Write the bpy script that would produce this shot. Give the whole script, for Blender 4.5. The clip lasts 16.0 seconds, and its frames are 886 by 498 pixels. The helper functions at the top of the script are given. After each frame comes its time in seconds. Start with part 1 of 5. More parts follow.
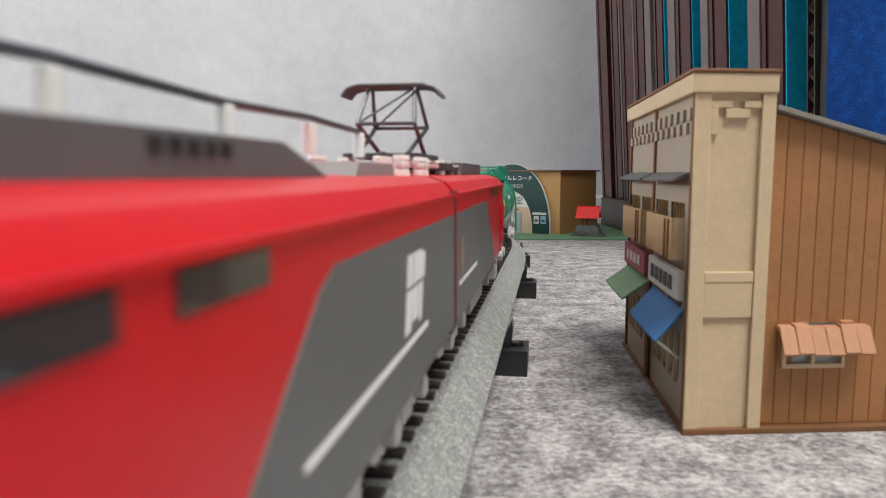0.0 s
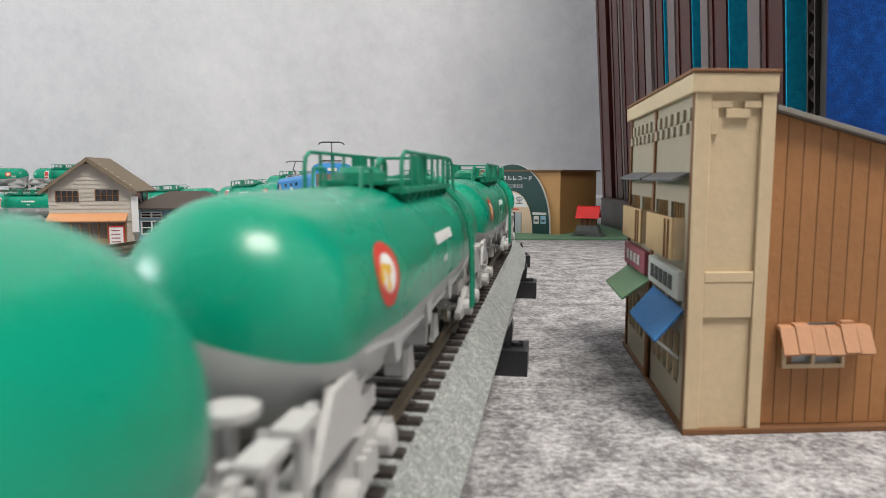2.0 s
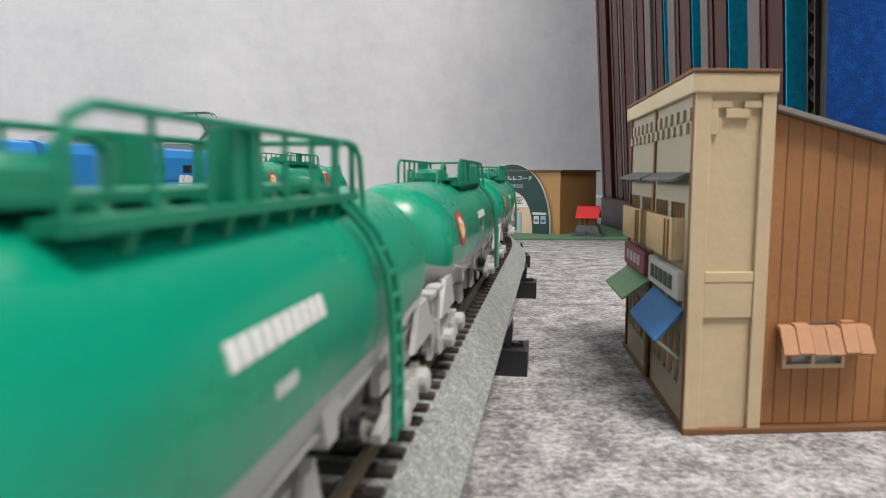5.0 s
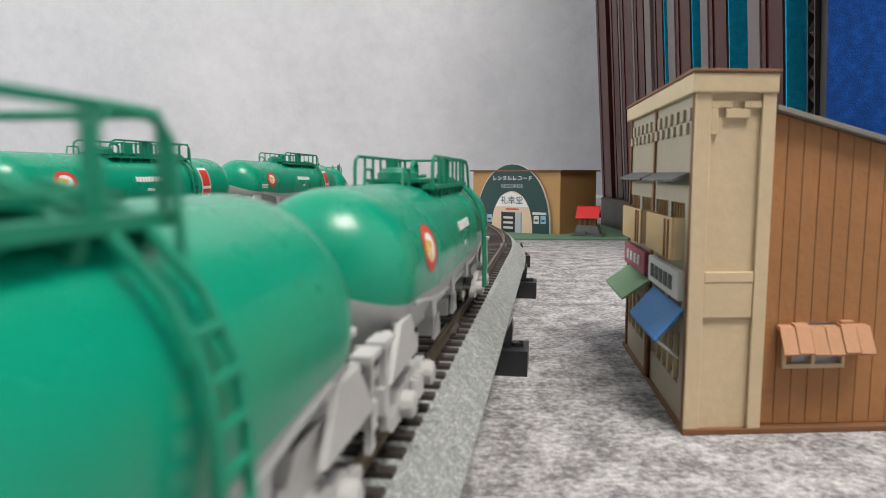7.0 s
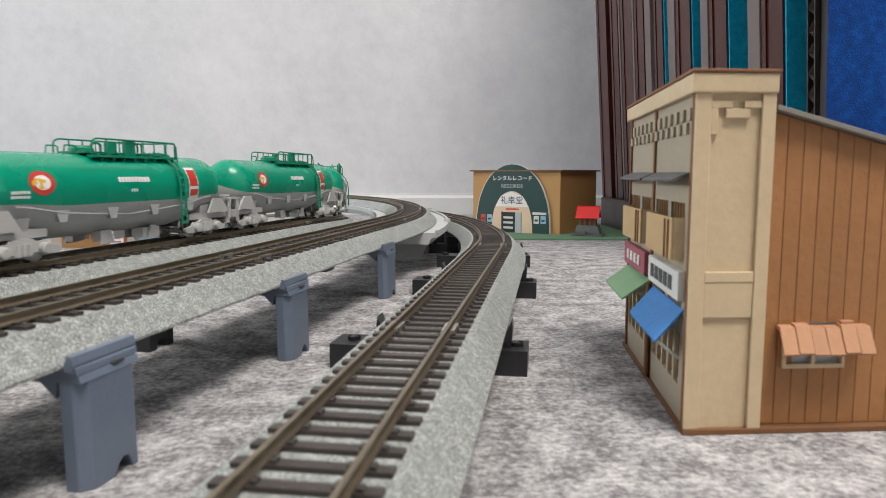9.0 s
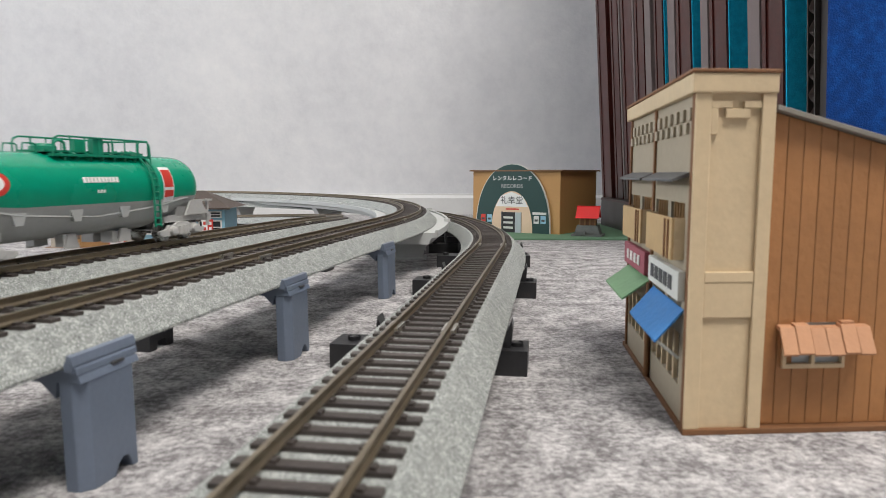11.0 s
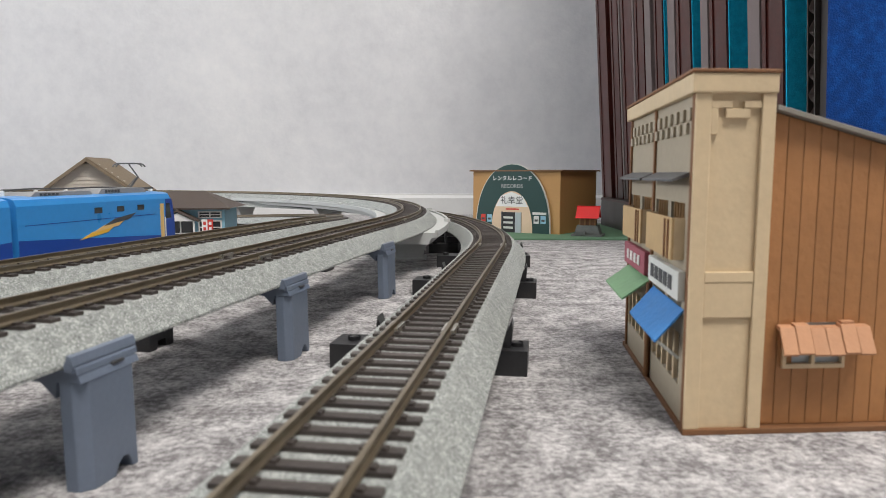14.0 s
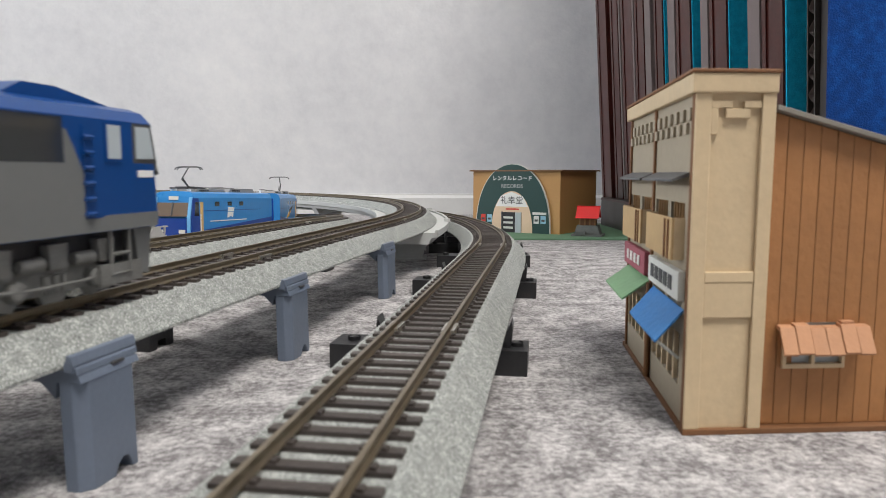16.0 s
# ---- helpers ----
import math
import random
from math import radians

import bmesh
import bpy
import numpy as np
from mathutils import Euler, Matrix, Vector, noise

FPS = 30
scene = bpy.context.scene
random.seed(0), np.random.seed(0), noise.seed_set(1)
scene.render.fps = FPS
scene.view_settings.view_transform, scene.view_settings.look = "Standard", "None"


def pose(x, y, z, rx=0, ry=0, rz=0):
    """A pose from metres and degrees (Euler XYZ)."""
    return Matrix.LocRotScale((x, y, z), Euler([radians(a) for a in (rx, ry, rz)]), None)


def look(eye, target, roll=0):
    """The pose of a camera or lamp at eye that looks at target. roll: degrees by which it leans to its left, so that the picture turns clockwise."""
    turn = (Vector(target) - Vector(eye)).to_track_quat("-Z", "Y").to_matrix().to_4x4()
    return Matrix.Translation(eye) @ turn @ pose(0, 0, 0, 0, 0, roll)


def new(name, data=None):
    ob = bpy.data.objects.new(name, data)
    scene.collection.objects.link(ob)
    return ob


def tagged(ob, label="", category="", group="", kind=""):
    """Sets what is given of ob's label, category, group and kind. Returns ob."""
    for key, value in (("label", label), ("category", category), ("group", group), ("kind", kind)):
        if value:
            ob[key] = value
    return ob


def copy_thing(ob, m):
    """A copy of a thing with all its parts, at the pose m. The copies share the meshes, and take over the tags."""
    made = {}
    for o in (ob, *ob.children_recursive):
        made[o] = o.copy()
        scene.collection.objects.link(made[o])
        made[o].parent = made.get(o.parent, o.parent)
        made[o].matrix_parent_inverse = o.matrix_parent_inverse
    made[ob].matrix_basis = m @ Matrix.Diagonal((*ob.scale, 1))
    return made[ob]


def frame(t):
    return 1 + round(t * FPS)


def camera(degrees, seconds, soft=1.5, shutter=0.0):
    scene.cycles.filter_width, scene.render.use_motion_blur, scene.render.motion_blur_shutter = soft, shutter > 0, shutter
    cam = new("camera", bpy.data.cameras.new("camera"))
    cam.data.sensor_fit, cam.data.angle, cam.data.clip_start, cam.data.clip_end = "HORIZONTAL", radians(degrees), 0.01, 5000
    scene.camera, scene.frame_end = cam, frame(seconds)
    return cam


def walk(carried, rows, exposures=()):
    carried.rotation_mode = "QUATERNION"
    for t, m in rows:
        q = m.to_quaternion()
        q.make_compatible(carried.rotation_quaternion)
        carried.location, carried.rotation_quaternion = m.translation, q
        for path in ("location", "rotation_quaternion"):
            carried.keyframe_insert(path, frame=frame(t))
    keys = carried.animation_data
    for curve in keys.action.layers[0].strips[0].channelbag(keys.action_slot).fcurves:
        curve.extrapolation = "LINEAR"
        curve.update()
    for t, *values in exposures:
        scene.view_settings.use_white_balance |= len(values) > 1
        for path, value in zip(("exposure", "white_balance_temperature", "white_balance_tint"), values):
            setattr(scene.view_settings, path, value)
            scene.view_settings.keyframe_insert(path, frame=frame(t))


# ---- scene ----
cam = camera(66.3, 16.0, soft=0.8, shutter=0.2)
EYE = (0.0, 0.0, 0.07)
cam.data.dof.use_dof = True
cam.data.dof.focus_distance = 0.55
cam.data.dof.aperture_fstop = 34.0
PITCH = 6.325
walk(cam, [(0.0, pose(*EYE, 90 - PITCH, 0, 0)), (16.0, pose(*EYE, 90 - PITCH, 0, 0))])

# ---- light: a room lit by its ceiling lamp and a weak grey sky through the window behind ----
scene.view_settings.exposure = 0.0
world = bpy.data.worlds.new("world")
scene.world = world
world.use_nodes = True
wn = world.node_tree.nodes
sky = wn.new("ShaderNodeTexSky")
sky.sky_type = "NISHITA"
sky.sun_disc = False
sky.sun_elevation = radians(40)
sky.sun_rotation = radians(200)
world.node_tree.links.new(sky.outputs[0], wn["Background"].inputs[0])
wn["Background"].inputs[1].default_value = 0.1


def area_lamp(name, m, sx, sy, watts, colour):
    d = bpy.data.lights.new(name, "AREA")
    d.shape, d.size, d.size_y, d.energy, d.color = "RECTANGLE", sx, sy, watts, colour
    ob = new(name, d)
    ob.matrix_basis = m
    return ob


area_lamp("ceiling_lamp_light", look((0.45, -0.50, 2.3), (0.05, 0.30, 0)), 0.9, 0.9, 79, (1.0, 0.955, 0.895))
area_lamp("window_daylight", look((-4.3, 0.2, 1.3), (0, 0.5, 0.4)), 1.7, 1.05, 100, (0.93, 0.96, 1.0))


# ---- materials ----
def mat(name, colour, rough=0.6, metal=0.0, vary=0.08, scale=60, bump=0.0, bump_scale=400, coat=0.0, rand=0.0, spec=0.5):
    """Paint or plastic with blotches at two scales, fine relief and a little change of gloss."""
    m = bpy.data.materials.new(name)
    m.use_nodes = True
    n, l = m.node_tree.nodes, m.node_tree.links
    b = n["Principled BSDF"]
    tc = n.new("ShaderNodeTexCoord")
    n1 = n.new("ShaderNodeTexNoise")
    n1.inputs["Scale"].default_value, n1.inputs["Detail"].default_value = scale, 4
    n2 = n.new("ShaderNodeTexNoise")
    n2.inputs["Scale"].default_value, n2.inputs["Detail"].default_value = scale * 9, 3
    l.new(tc.outputs["Object"], n1.inputs["Vector"])
    l.new(tc.outputs["Object"], n2.inputs["Vector"])
    add = n.new("ShaderNodeMath")
    add.operation = "ADD"
    l.new(n1.outputs["Fac"], add.inputs[0])
    l.new(n2.outputs["Fac"], add.inputs[1])
    mr = n.new("ShaderNodeMapRange")
    mr.inputs["From Min"].default_value, mr.inputs["From Max"].default_value = 0.6, 1.4
    mr.inputs["To Min"].default_value, mr.inputs["To Max"].default_value = 1 - vary, 1 + vary
    l.new(add.outputs[0], mr.inputs["Value"])
    last = mr.outputs["Result"]
    if rand:
        oi = n.new("ShaderNodeObjectInfo")
        r2 = n.new("ShaderNodeMapRange")
        r2.inputs["To Min"].default_value, r2.inputs["To Max"].default_value = 1 - rand, 1 + rand
        l.new(oi.outputs["Random"], r2.inputs["Value"])
        mm = n.new("ShaderNodeMath")
        mm.operation = "MULTIPLY"
        l.new(last, mm.inputs[0])
        l.new(r2.outputs["Result"], mm.inputs[1])
        last = mm.outputs[0]
    vm = n.new("ShaderNodeVectorMath")
    vm.operation = "SCALE"
    vm.inputs[0].default_value = colour
    l.new(last, vm.inputs["Scale"])
    l.new(vm.outputs[0], b.inputs["Base Color"])
    rr = n.new("ShaderNodeMapRange")
    rr.inputs["To Min"].default_value, rr.inputs["To Max"].default_value = max(rough - 0.08, 0.02), min(rough + 0.08, 1)
    l.new(n1.outputs["Fac"], rr.inputs["Value"])
    l.new(rr.outputs["Result"], b.inputs["Roughness"])
    b.inputs["Metallic"].default_value = metal
    b.inputs["Coat Weight"].default_value = coat
    b.inputs["Specular IOR Level"].default_value = spec
    if bump:
        n3 = n.new("ShaderNodeTexNoise")
        n3.inputs["Scale"].default_value, n3.inputs["Detail"].default_value = bump_scale, 4
        l.new(tc.outputs["Object"], n3.inputs["Vector"])
        bp = n.new("ShaderNodeBump")
        bp.inputs["Strength"].default_value, bp.inputs["Distance"].default_value = bump, 0.001
        l.new(n3.outputs["Fac"], bp.inputs["Height"])
        l.new(bp.outputs[0], b.inputs["Normal"])
    return m


def speckled(name, stops, scale, detail=6, rough=0.95, bump=0.4, bump_scale=600, second=None, dist=0.001, weight=0.35, warp=0.0):
    """A mottled surface: a colour ramp over two noises."""
    m = bpy.data.materials.new(name)
    m.use_nodes = True
    n, l = m.node_tree.nodes, m.node_tree.links
    b = n["Principled BSDF"]
    tc = n.new("ShaderNodeTexCoord")
    n1 = n.new("ShaderNodeTexNoise")
    n1.inputs["Scale"].default_value, n1.inputs["Detail"].default_value, n1.inputs["Roughness"].default_value = scale, detail, 0.72
    n1.inputs["Distortion"].default_value = warp
    n2 = n.new("ShaderNodeTexNoise")
    n2.inputs["Scale"].default_value, n2.inputs["Detail"].default_value = second or scale * 0.12, 3
    for k in (n1, n2):
        l.new(tc.outputs["Object"], k.inputs["Vector"])
    mx = n.new("ShaderNodeMix")
    mx.inputs[0].default_value = weight
    l.new(n1.outputs["Fac"], mx.inputs[2])
    l.new(n2.outputs["Fac"], mx.inputs[3])
    cr = n.new("ShaderNodeValToRGB")
    e = cr.color_ramp.elements
    while len(e) < len(stops):
        e.new(0.5)
    for k, (p, c) in zip(e, stops):
        k.position, k.color = p, (*c, 1)
    l.new(mx.outputs[0], cr.inputs["Fac"])
    l.new(cr.outputs["Color"], b.inputs["Base Color"])
    b.inputs["Roughness"].default_value = rough
    b.inputs["Specular IOR Level"].default_value = 0.25
    n3 = n.new("ShaderNodeTexNoise")
    n3.inputs["Scale"].default_value, n3.inputs["Detail"].default_value = bump_scale, 5
    l.new(tc.outputs["Object"], n3.inputs["Vector"])
    bp = n.new("ShaderNodeBump")
    bp.inputs["Strength"].default_value, bp.inputs["Distance"].default_value = bump, dist
    l.new(n3.outputs["Fac"], bp.inputs["Height"])
    l.new(bp.outputs[0], b.inputs["Normal"])
    return m


def glass(name, colour, rough=0.05, alpha=1.0):
    m = mat(name, colour, rough, 0, 0.02, 30, spec=0.6)
    return m


M_CARPET = speckled("felt_carpet", [(0.36, (0.105, 0.099, 0.101)), (0.455, (0.24, 0.229, 0.232)), (0.53, (0.43, 0.416, 0.42)), (0.62, (0.66, 0.64, 0.64))], 440, 9, bump=0.8, bump_scale=1300, second=85, weight=0.34)
M_BALLAST = speckled("grey_ballast_plastic", [(0.35, (0.13, 0.14, 0.134)), (0.46, (0.25, 0.265, 0.252)), (0.56, (0.37, 0.385, 0.37)), (0.66, (0.66, 0.67, 0.65))], 1900, 2, rough=0.75, bump=0.9, bump_scale=1200, second=300, weight=0.2, dist=0.0008)
M_WALL = speckled("light_grey_wallpaper", [(0.35, (0.60, 0.605, 0.63)), (0.5, (0.67, 0.675, 0.695)), (0.68, (0.74, 0.74, 0.75))], 26, 5, rough=0.85, bump=0.35, bump_scale=120, second=4, weight=0.5, dist=0.002)
M_CEIL = mat("white_ceiling", (0.75, 0.75, 0.74), 0.9, 0, 0.03, 5)
M_WOODW = mat("white_painted_wood", (0.72, 0.72, 0.71), 0.45, 0, 0.03, 20)
M_SLEEPER = mat("dark_brown_sleeper_plastic", (0.056, 0.045, 0.040), 0.55, 0, 0.3, 300, 0.3, 900, rand=0.25)
M_RAIL = mat("weathered_bronze_rail", (0.215, 0.175, 0.12), 0.36, 0.75, 0.2, 200)
M_RAILTOP = mat("polished_rail_head", (0.42, 0.38, 0.31), 0.22, 1.0, 0.1, 300)
M_JOINER = mat("nickel_rail_joiner", (0.62, 0.6, 0.54), 0.3, 0.9, 0.1, 300)
M_GREEN = mat("gloss_green_paint", (0.001, 0.275, 0.16), 0.28, 0, 0.05, 40, 0.05, 300, coat=0.08, spec=0.4)
M_GREEN2 = mat("green_plastic_rail", (0.005, 0.22, 0.127), 0.42, 0, 0.08, 80)
M_LGREY = mat("light_grey_paint", (0.40, 0.41, 0.40), 0.45, 0, 0.07, 60)
M_BOGIE = mat("light_grey_bogie_plastic", (0.46, 0.455, 0.44), 0.5, 0, 0.08, 90)
M_WHEEL = mat("polished_wheel_steel", (0.55, 0.54, 0.52), 0.22, 1.0, 0.06, 200)
M_BLACK = mat("black_plastic", (0.018, 0.018, 0.02), 0.42, 0, 0.2, 120, 0.15, 500)
M_DARK = mat("dark_grey_plastic", (0.06, 0.06, 0.062), 0.55, 0, 0.15, 120)
M_RED = mat("gloss_red_paint", (0.58, 0.007, 0.014), 0.34, 0, 0.05, 40, spec=0.35)
M_SLATE = mat("slate_grey_paint", (0.115, 0.12, 0.118), 0.45, 0, 0.06, 60)
M_ROOFG = mat("roof_grey_plastic", (0.27, 0.27, 0.27), 0.55, 0, 0.08, 90)
M_ROOFD = mat("roof_dark_grey_plastic", (0.11, 0.11, 0.112), 0.55, 0, 0.1, 90)
M_WHITE = mat("white_print", (0.78, 0.78, 0.76), 0.5, 0, 0.04, 60)
M_INSUL = mat("white_insulator_plastic", (0.8, 0.79, 0.75), 0.35, 0, 0.04, 60)
M_PANTO = mat("dark_grey_pantograph_metal", (0.13, 0.13, 0.135), 0.38, 0.7, 0.1, 90)
M_BLUE = mat("sky_blue_paint", (0.035, 0.25, 0.62), 0.3, 0, 0.05, 40, coat=0.1)
M_BLUE2 = mat("deep_blue_paint", (0.012, 0.055, 0.30), 0.3, 0, 0.05, 40, coat=0.1)
M_BLUE3 = mat("light_cyan_paint", (0.18, 0.46, 0.78), 0.3, 0, 0.05, 40)
M_EFBLUE = mat("loco_blue_paint", (0.003, 0.050, 0.21), 0.35, 0, 0.05, 40)
M_EFGREY = mat("loco_grey_paint", (0.145, 0.15, 0.147), 0.5, 0, 0.05, 60)
M_GRIME = mat("grimy_grey_plastic", (0.15, 0.15, 0.142), 0.6, 0, 0.25, 150)
M_YELLOW = mat("yellow_ochre_print", (0.72, 0.44, 0.05), 0.45, 0, 0.05, 60)
M_TAN = mat("tan_door_paint", (0.66, 0.44, 0.17), 0.45, 0, 0.05, 60)
M_GLASS = glass("dark_window_glass", (0.03, 0.035, 0.04))
M_GLASSB = glass("brownish_cab_glass", (0.17, 0.13, 0.10))
M_GLASSL = glass("pale_window_glass", (0.45, 0.5, 0.52), 0.1)
M_REDP = mat("red_placard", (0.56, 0.045, 0.03), 0.45, 0, 0.04, 60)
M_LAMPON = mat("headlamp_lens", (0.8, 0.78, 0.7), 0.15, 0, 0.02, 60)
M_SKIN = mat("muted_brown_print", (0.33, 0.17, 0.11), 0.5, 0, 0.1, 200)
M_PIER = mat("blue_grey_pier_plastic", (0.135, 0.165, 0.22), 0.42, 0, 0.06, 90, 0.12, 500)
M_CONC = mat("light_concrete_plastic", (0.50, 0.51, 0.50), 0.65, 0, 0.06, 60, 0.1, 500)
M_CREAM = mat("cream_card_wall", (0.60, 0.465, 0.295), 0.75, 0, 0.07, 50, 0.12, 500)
# the cream again, darker and greyer: shade of the side away from the lamp
M_CREAM_SHADE = mat("shaded_cream_card_wall", (0.36, 0.305, 0.225), 0.75, 0, 0.06, 50, 0.12, 500)
M_BALC = mat("tan_card_balcony", (0.50, 0.34, 0.17), 0.75, 0, 0.07, 50, 0.1, 500)
M_BROWN = mat("brown_board_wall", (0.35, 0.158, 0.056), 0.65, 0, 0.12, 40, 0.25, 500, rand=0.05)
M_BROWND = mat("dark_brown_trim", (0.19, 0.085, 0.034), 0.65, 0, 0.12, 60)
M_PEACH = mat("salmon_awning_card", (0.46, 0.235, 0.125), 0.7, 0, 0.07, 60, 0.2, 500, rand=0.05)
M_EAVE = mat("grey_card_eave", (0.23, 0.21, 0.18), 0.7, 0, 0.08, 60)
M_AWNB = mat("blue_awning_card", (0.035, 0.19, 0.48), 0.6, 0, 0.1, 60, 0.2, 400)
M_AWNG = mat("green_awning_card", (0.2, 0.36, 0.19), 0.6, 0, 0.1, 60, 0.2, 400)
M_PINK = mat("pink_sign_card", (0.32, 0.085, 0.11), 0.6, 0, 0.1, 60)
M_SIGNW = mat("white_sign_card", (0.62, 0.62, 0.58), 0.6, 0, 0.05, 60)
M_MAT = mat("green_craft_mat", (0.11, 0.22, 0.13), 0.85, 0, 0.08, 60, 0.2, 500)
M_CARDB = mat("ochre_card_wall", (0.45, 0.25, 0.09), 0.7, 0, 0.05, 30, 0.15, 400)
M_CARDR = mat("brown_card_roof", (0.20, 0.105, 0.05), 0.7, 0, 0.08, 40)
M_ARCH = mat("dark_green_arch_card", (0.010, 0.048, 0.042), 0.55, 0, 0.05, 40)
M_PALEP = mat("pale_peach_card", (0.70, 0.52, 0.36), 0.65, 0, 0.04, 40)
M_SHRED = mat("bright_red_roof", (0.68, 0.02, 0.02), 0.4, 0, 0.05, 60)
M_STONE = mat("grey_stone_plastic", (0.13, 0.135, 0.13), 0.75, 0, 0.2, 120, 0.4, 700)
M_SIDING = mat("weathered_grey_siding", (0.50, 0.46, 0.40), 0.7, 0, 0.1, 60, 0.2, 500, rand=0.04)
M_HROOF = mat("brown_shingle_roof", (0.20, 0.155, 0.105), 0.75, 0, 0.12, 70, 0.4, 700)
M_SROOF = mat("dark_umber_roof", (0.085, 0.065, 0.055), 0.7, 0, 0.12, 70, 0.4, 700)
M_SBLUE = mat("pale_blue_siding", (0.25, 0.46, 0.58), 0.65, 0, 0.06, 60, rand=0.04)
M_ORANGE = mat("orange_eave", (0.66, 0.32, 0.15), 0.6, 0, 0.06, 60)
M_WOODF = mat("honey_wood_frame", (0.36, 0.20, 0.08), 0.6, 0, 0.1, 80)
M_MAROON = mat("maroon_lacquered_wood", (0.052, 0.011, 0.008), 0.38, 0, 0.3, 25, spec=0.3)
M_CYANF = speckled("cyan_felt", [(0.3, (0.0, 0.20, 0.34)), (0.5, (0.002, 0.30, 0.48)), (0.7, (0.01, 0.42, 0.62))], 150, 5, bump=0.6, bump_scale=900)
M_BLUEF = speckled("royal_blue_felt", [(0.3, (0.0, 0.020, 0.10)), (0.5, (0.001, 0.040, 0.20)), (0.7, (0.004, 0.085, 0.34))], 130, 5, bump=0.8, bump_scale=800)
M_GREYB = mat("grey_backing_board", (0.15, 0.118, 0.112), 0.6, 0, 0.06, 40)
M_BLKBOX = mat("black_lacquer_board", (0.02, 0.016, 0.014), 0.4, 0, 0.2, 30)

MM = 0.001


# ---- mesh helpers; shapes are written in millimetres ----
def thing(name, label, category, m=None, group="", kind=""):
    ob = new(name)
    ob.empty_display_size = 0.01
    if m is not None:
        ob.matrix_basis = m
    return tagged(ob, label, category, group, kind)


def to_mesh(name, bm, material, smooth=False, bevel=0.0, k=MM):
    if bevel:
        bmesh.ops.bevel(bm, geom=[e for e in bm.edges if len(e.link_faces) == 2 and e.calc_face_angle(0) > 0.5], offset=bevel, segments=2, profile=0.5, affect="EDGES", clamp_overlap=True)
    bmesh.ops.recalc_face_normals(bm, faces=bm.faces)
    for v in bm.verts:
        v.co *= k
    if smooth:
        for f in bm.faces:
            f.smooth = True
        for e in bm.edges:
            if len(e.link_faces) == 2 and e.calc_face_angle(0) > 0.7:
                e.smooth = False
    me = bpy.data.meshes.new(name)
    bm.to_mesh(me)
    bm.free()
    me.materials.append(material)
    return me


def part(name, bm, material, parent, label="", smooth=False, bevel=0.0, at=None):
    ob = new(name, to_mesh(name, bm, material, smooth, bevel))
    ob.parent = parent
    if at is not None:
        ob.matrix_basis = at
    if label:
        ob["label"] = label
    return ob


def again(ob, parent, m, name=None):
    """The same part once more, on the same mesh."""
    c = new(name or ob.name.split(".")[0], ob.data)
    c.parent = parent
    c.matrix_basis = m
    if "label" in ob:
        c["label"] = ob["label"]
    return c


def box(x0, x1, y0, y1, z0, z1, bm=None):
    bm = bm or bmesh.new()
    v = [bm.verts.new((x, y, z)) for z in (z0, z1) for x, y in ((x0, y0), (x1, y0), (x1, y1), (x0, y1))]
    for a in ((3, 2, 1, 0), (4, 5, 6, 7), (0, 1, 5, 4), (1, 2, 6, 5), (2, 3, 7, 6), (3, 0, 4, 7)):
        bm.faces.new([v[i] for i in a])
    return bm


def prism(pts, lo, hi, axis="y", bm=None):
    """A flat outline pushed through from lo to hi along an axis."""
    bm = bm or bmesh.new()
    def put(a, b, c):
        return {"y": (a, c, b), "x": (c, a, b), "z": (a, b, c)}[axis]
    lo_v = [bm.verts.new(put(a, b, lo)) for a, b in pts]
    hi_v = [bm.verts.new(put(a, b, hi)) for a, b in pts]
    bm.faces.new(lo_v[::-1])
    bm.faces.new(hi_v)
    for i in range(len(pts)):
        j = (i + 1) % len(pts)
        bm.faces.new((lo_v[i], lo_v[j], hi_v[j], hi_v[i]))
    return bm


def rod(path, r, n=8, bm=None, closed=False):
    """A round bar along a polyline."""
    bm = bm or bmesh.new()
    pts = [Vector(p) for p in path]
    rings = []
    for i, p in enumerate(pts):
        a, b = pts[max(i - 1, 0)], pts[min(i + 1, len(pts) - 1)]
        t = (b - a).normalized()
        u = t.orthogonal().normalized() if i == 0 else (rings_u - t * rings_u.dot(t)).normalized()
        rings_u = u
        w = t.cross(u)
        rings.append([bm.verts.new(p + r * (math.cos(2 * math.pi * k / n) * u + math.sin(2 * math.pi * k / n) * w)) for k in range(n)])
    for p, q in zip(rings, rings[1:]):
        for k in range(n):
            bm.faces.new((p[k], p[(k + 1) % n], q[(k + 1) % n], q[k]))
    bm.faces.new(rings[0][::-1])
    bm.faces.new(rings[-1])
    return bm


def lathe(profile, n=20, axis="y", bm=None, centre=(0, 0, 0)):
    """A turned body: profile of (along, radius)."""
    bm = bm or bmesh.new()
    cx, cy, cz = centre
    def put(a, u, w):
        return {"y": (cx + u, cy + a, cz + w), "x": (cx + a, cy + u, cz + w), "z": (cx + u, cy + w, cz + a)}[axis]
    rings = []
    for a, r in profile:
        r = max(r, 0.01)
        rings.append([bm.verts.new(put(a, r * math.cos(2 * math.pi * k / n), r * math.sin(2 * math.pi * k / n))) for k in range(n)])
    for p, q in zip(rings, rings[1:]):
        for k in range(n):
            bm.faces.new((p[k], p[(k + 1) % n], q[(k + 1) % n], q[k]))
    bm.faces.new(rings[0][::-1])
    bm.faces.new(rings[-1])
    return bm


def ease(t):
    t = min(max(t, 0.0), 1.0)
    return t * t * (3 - 2 * t)


def ground_z(y):
    return -0.014 * ease((y - 0.45) / 0.5)


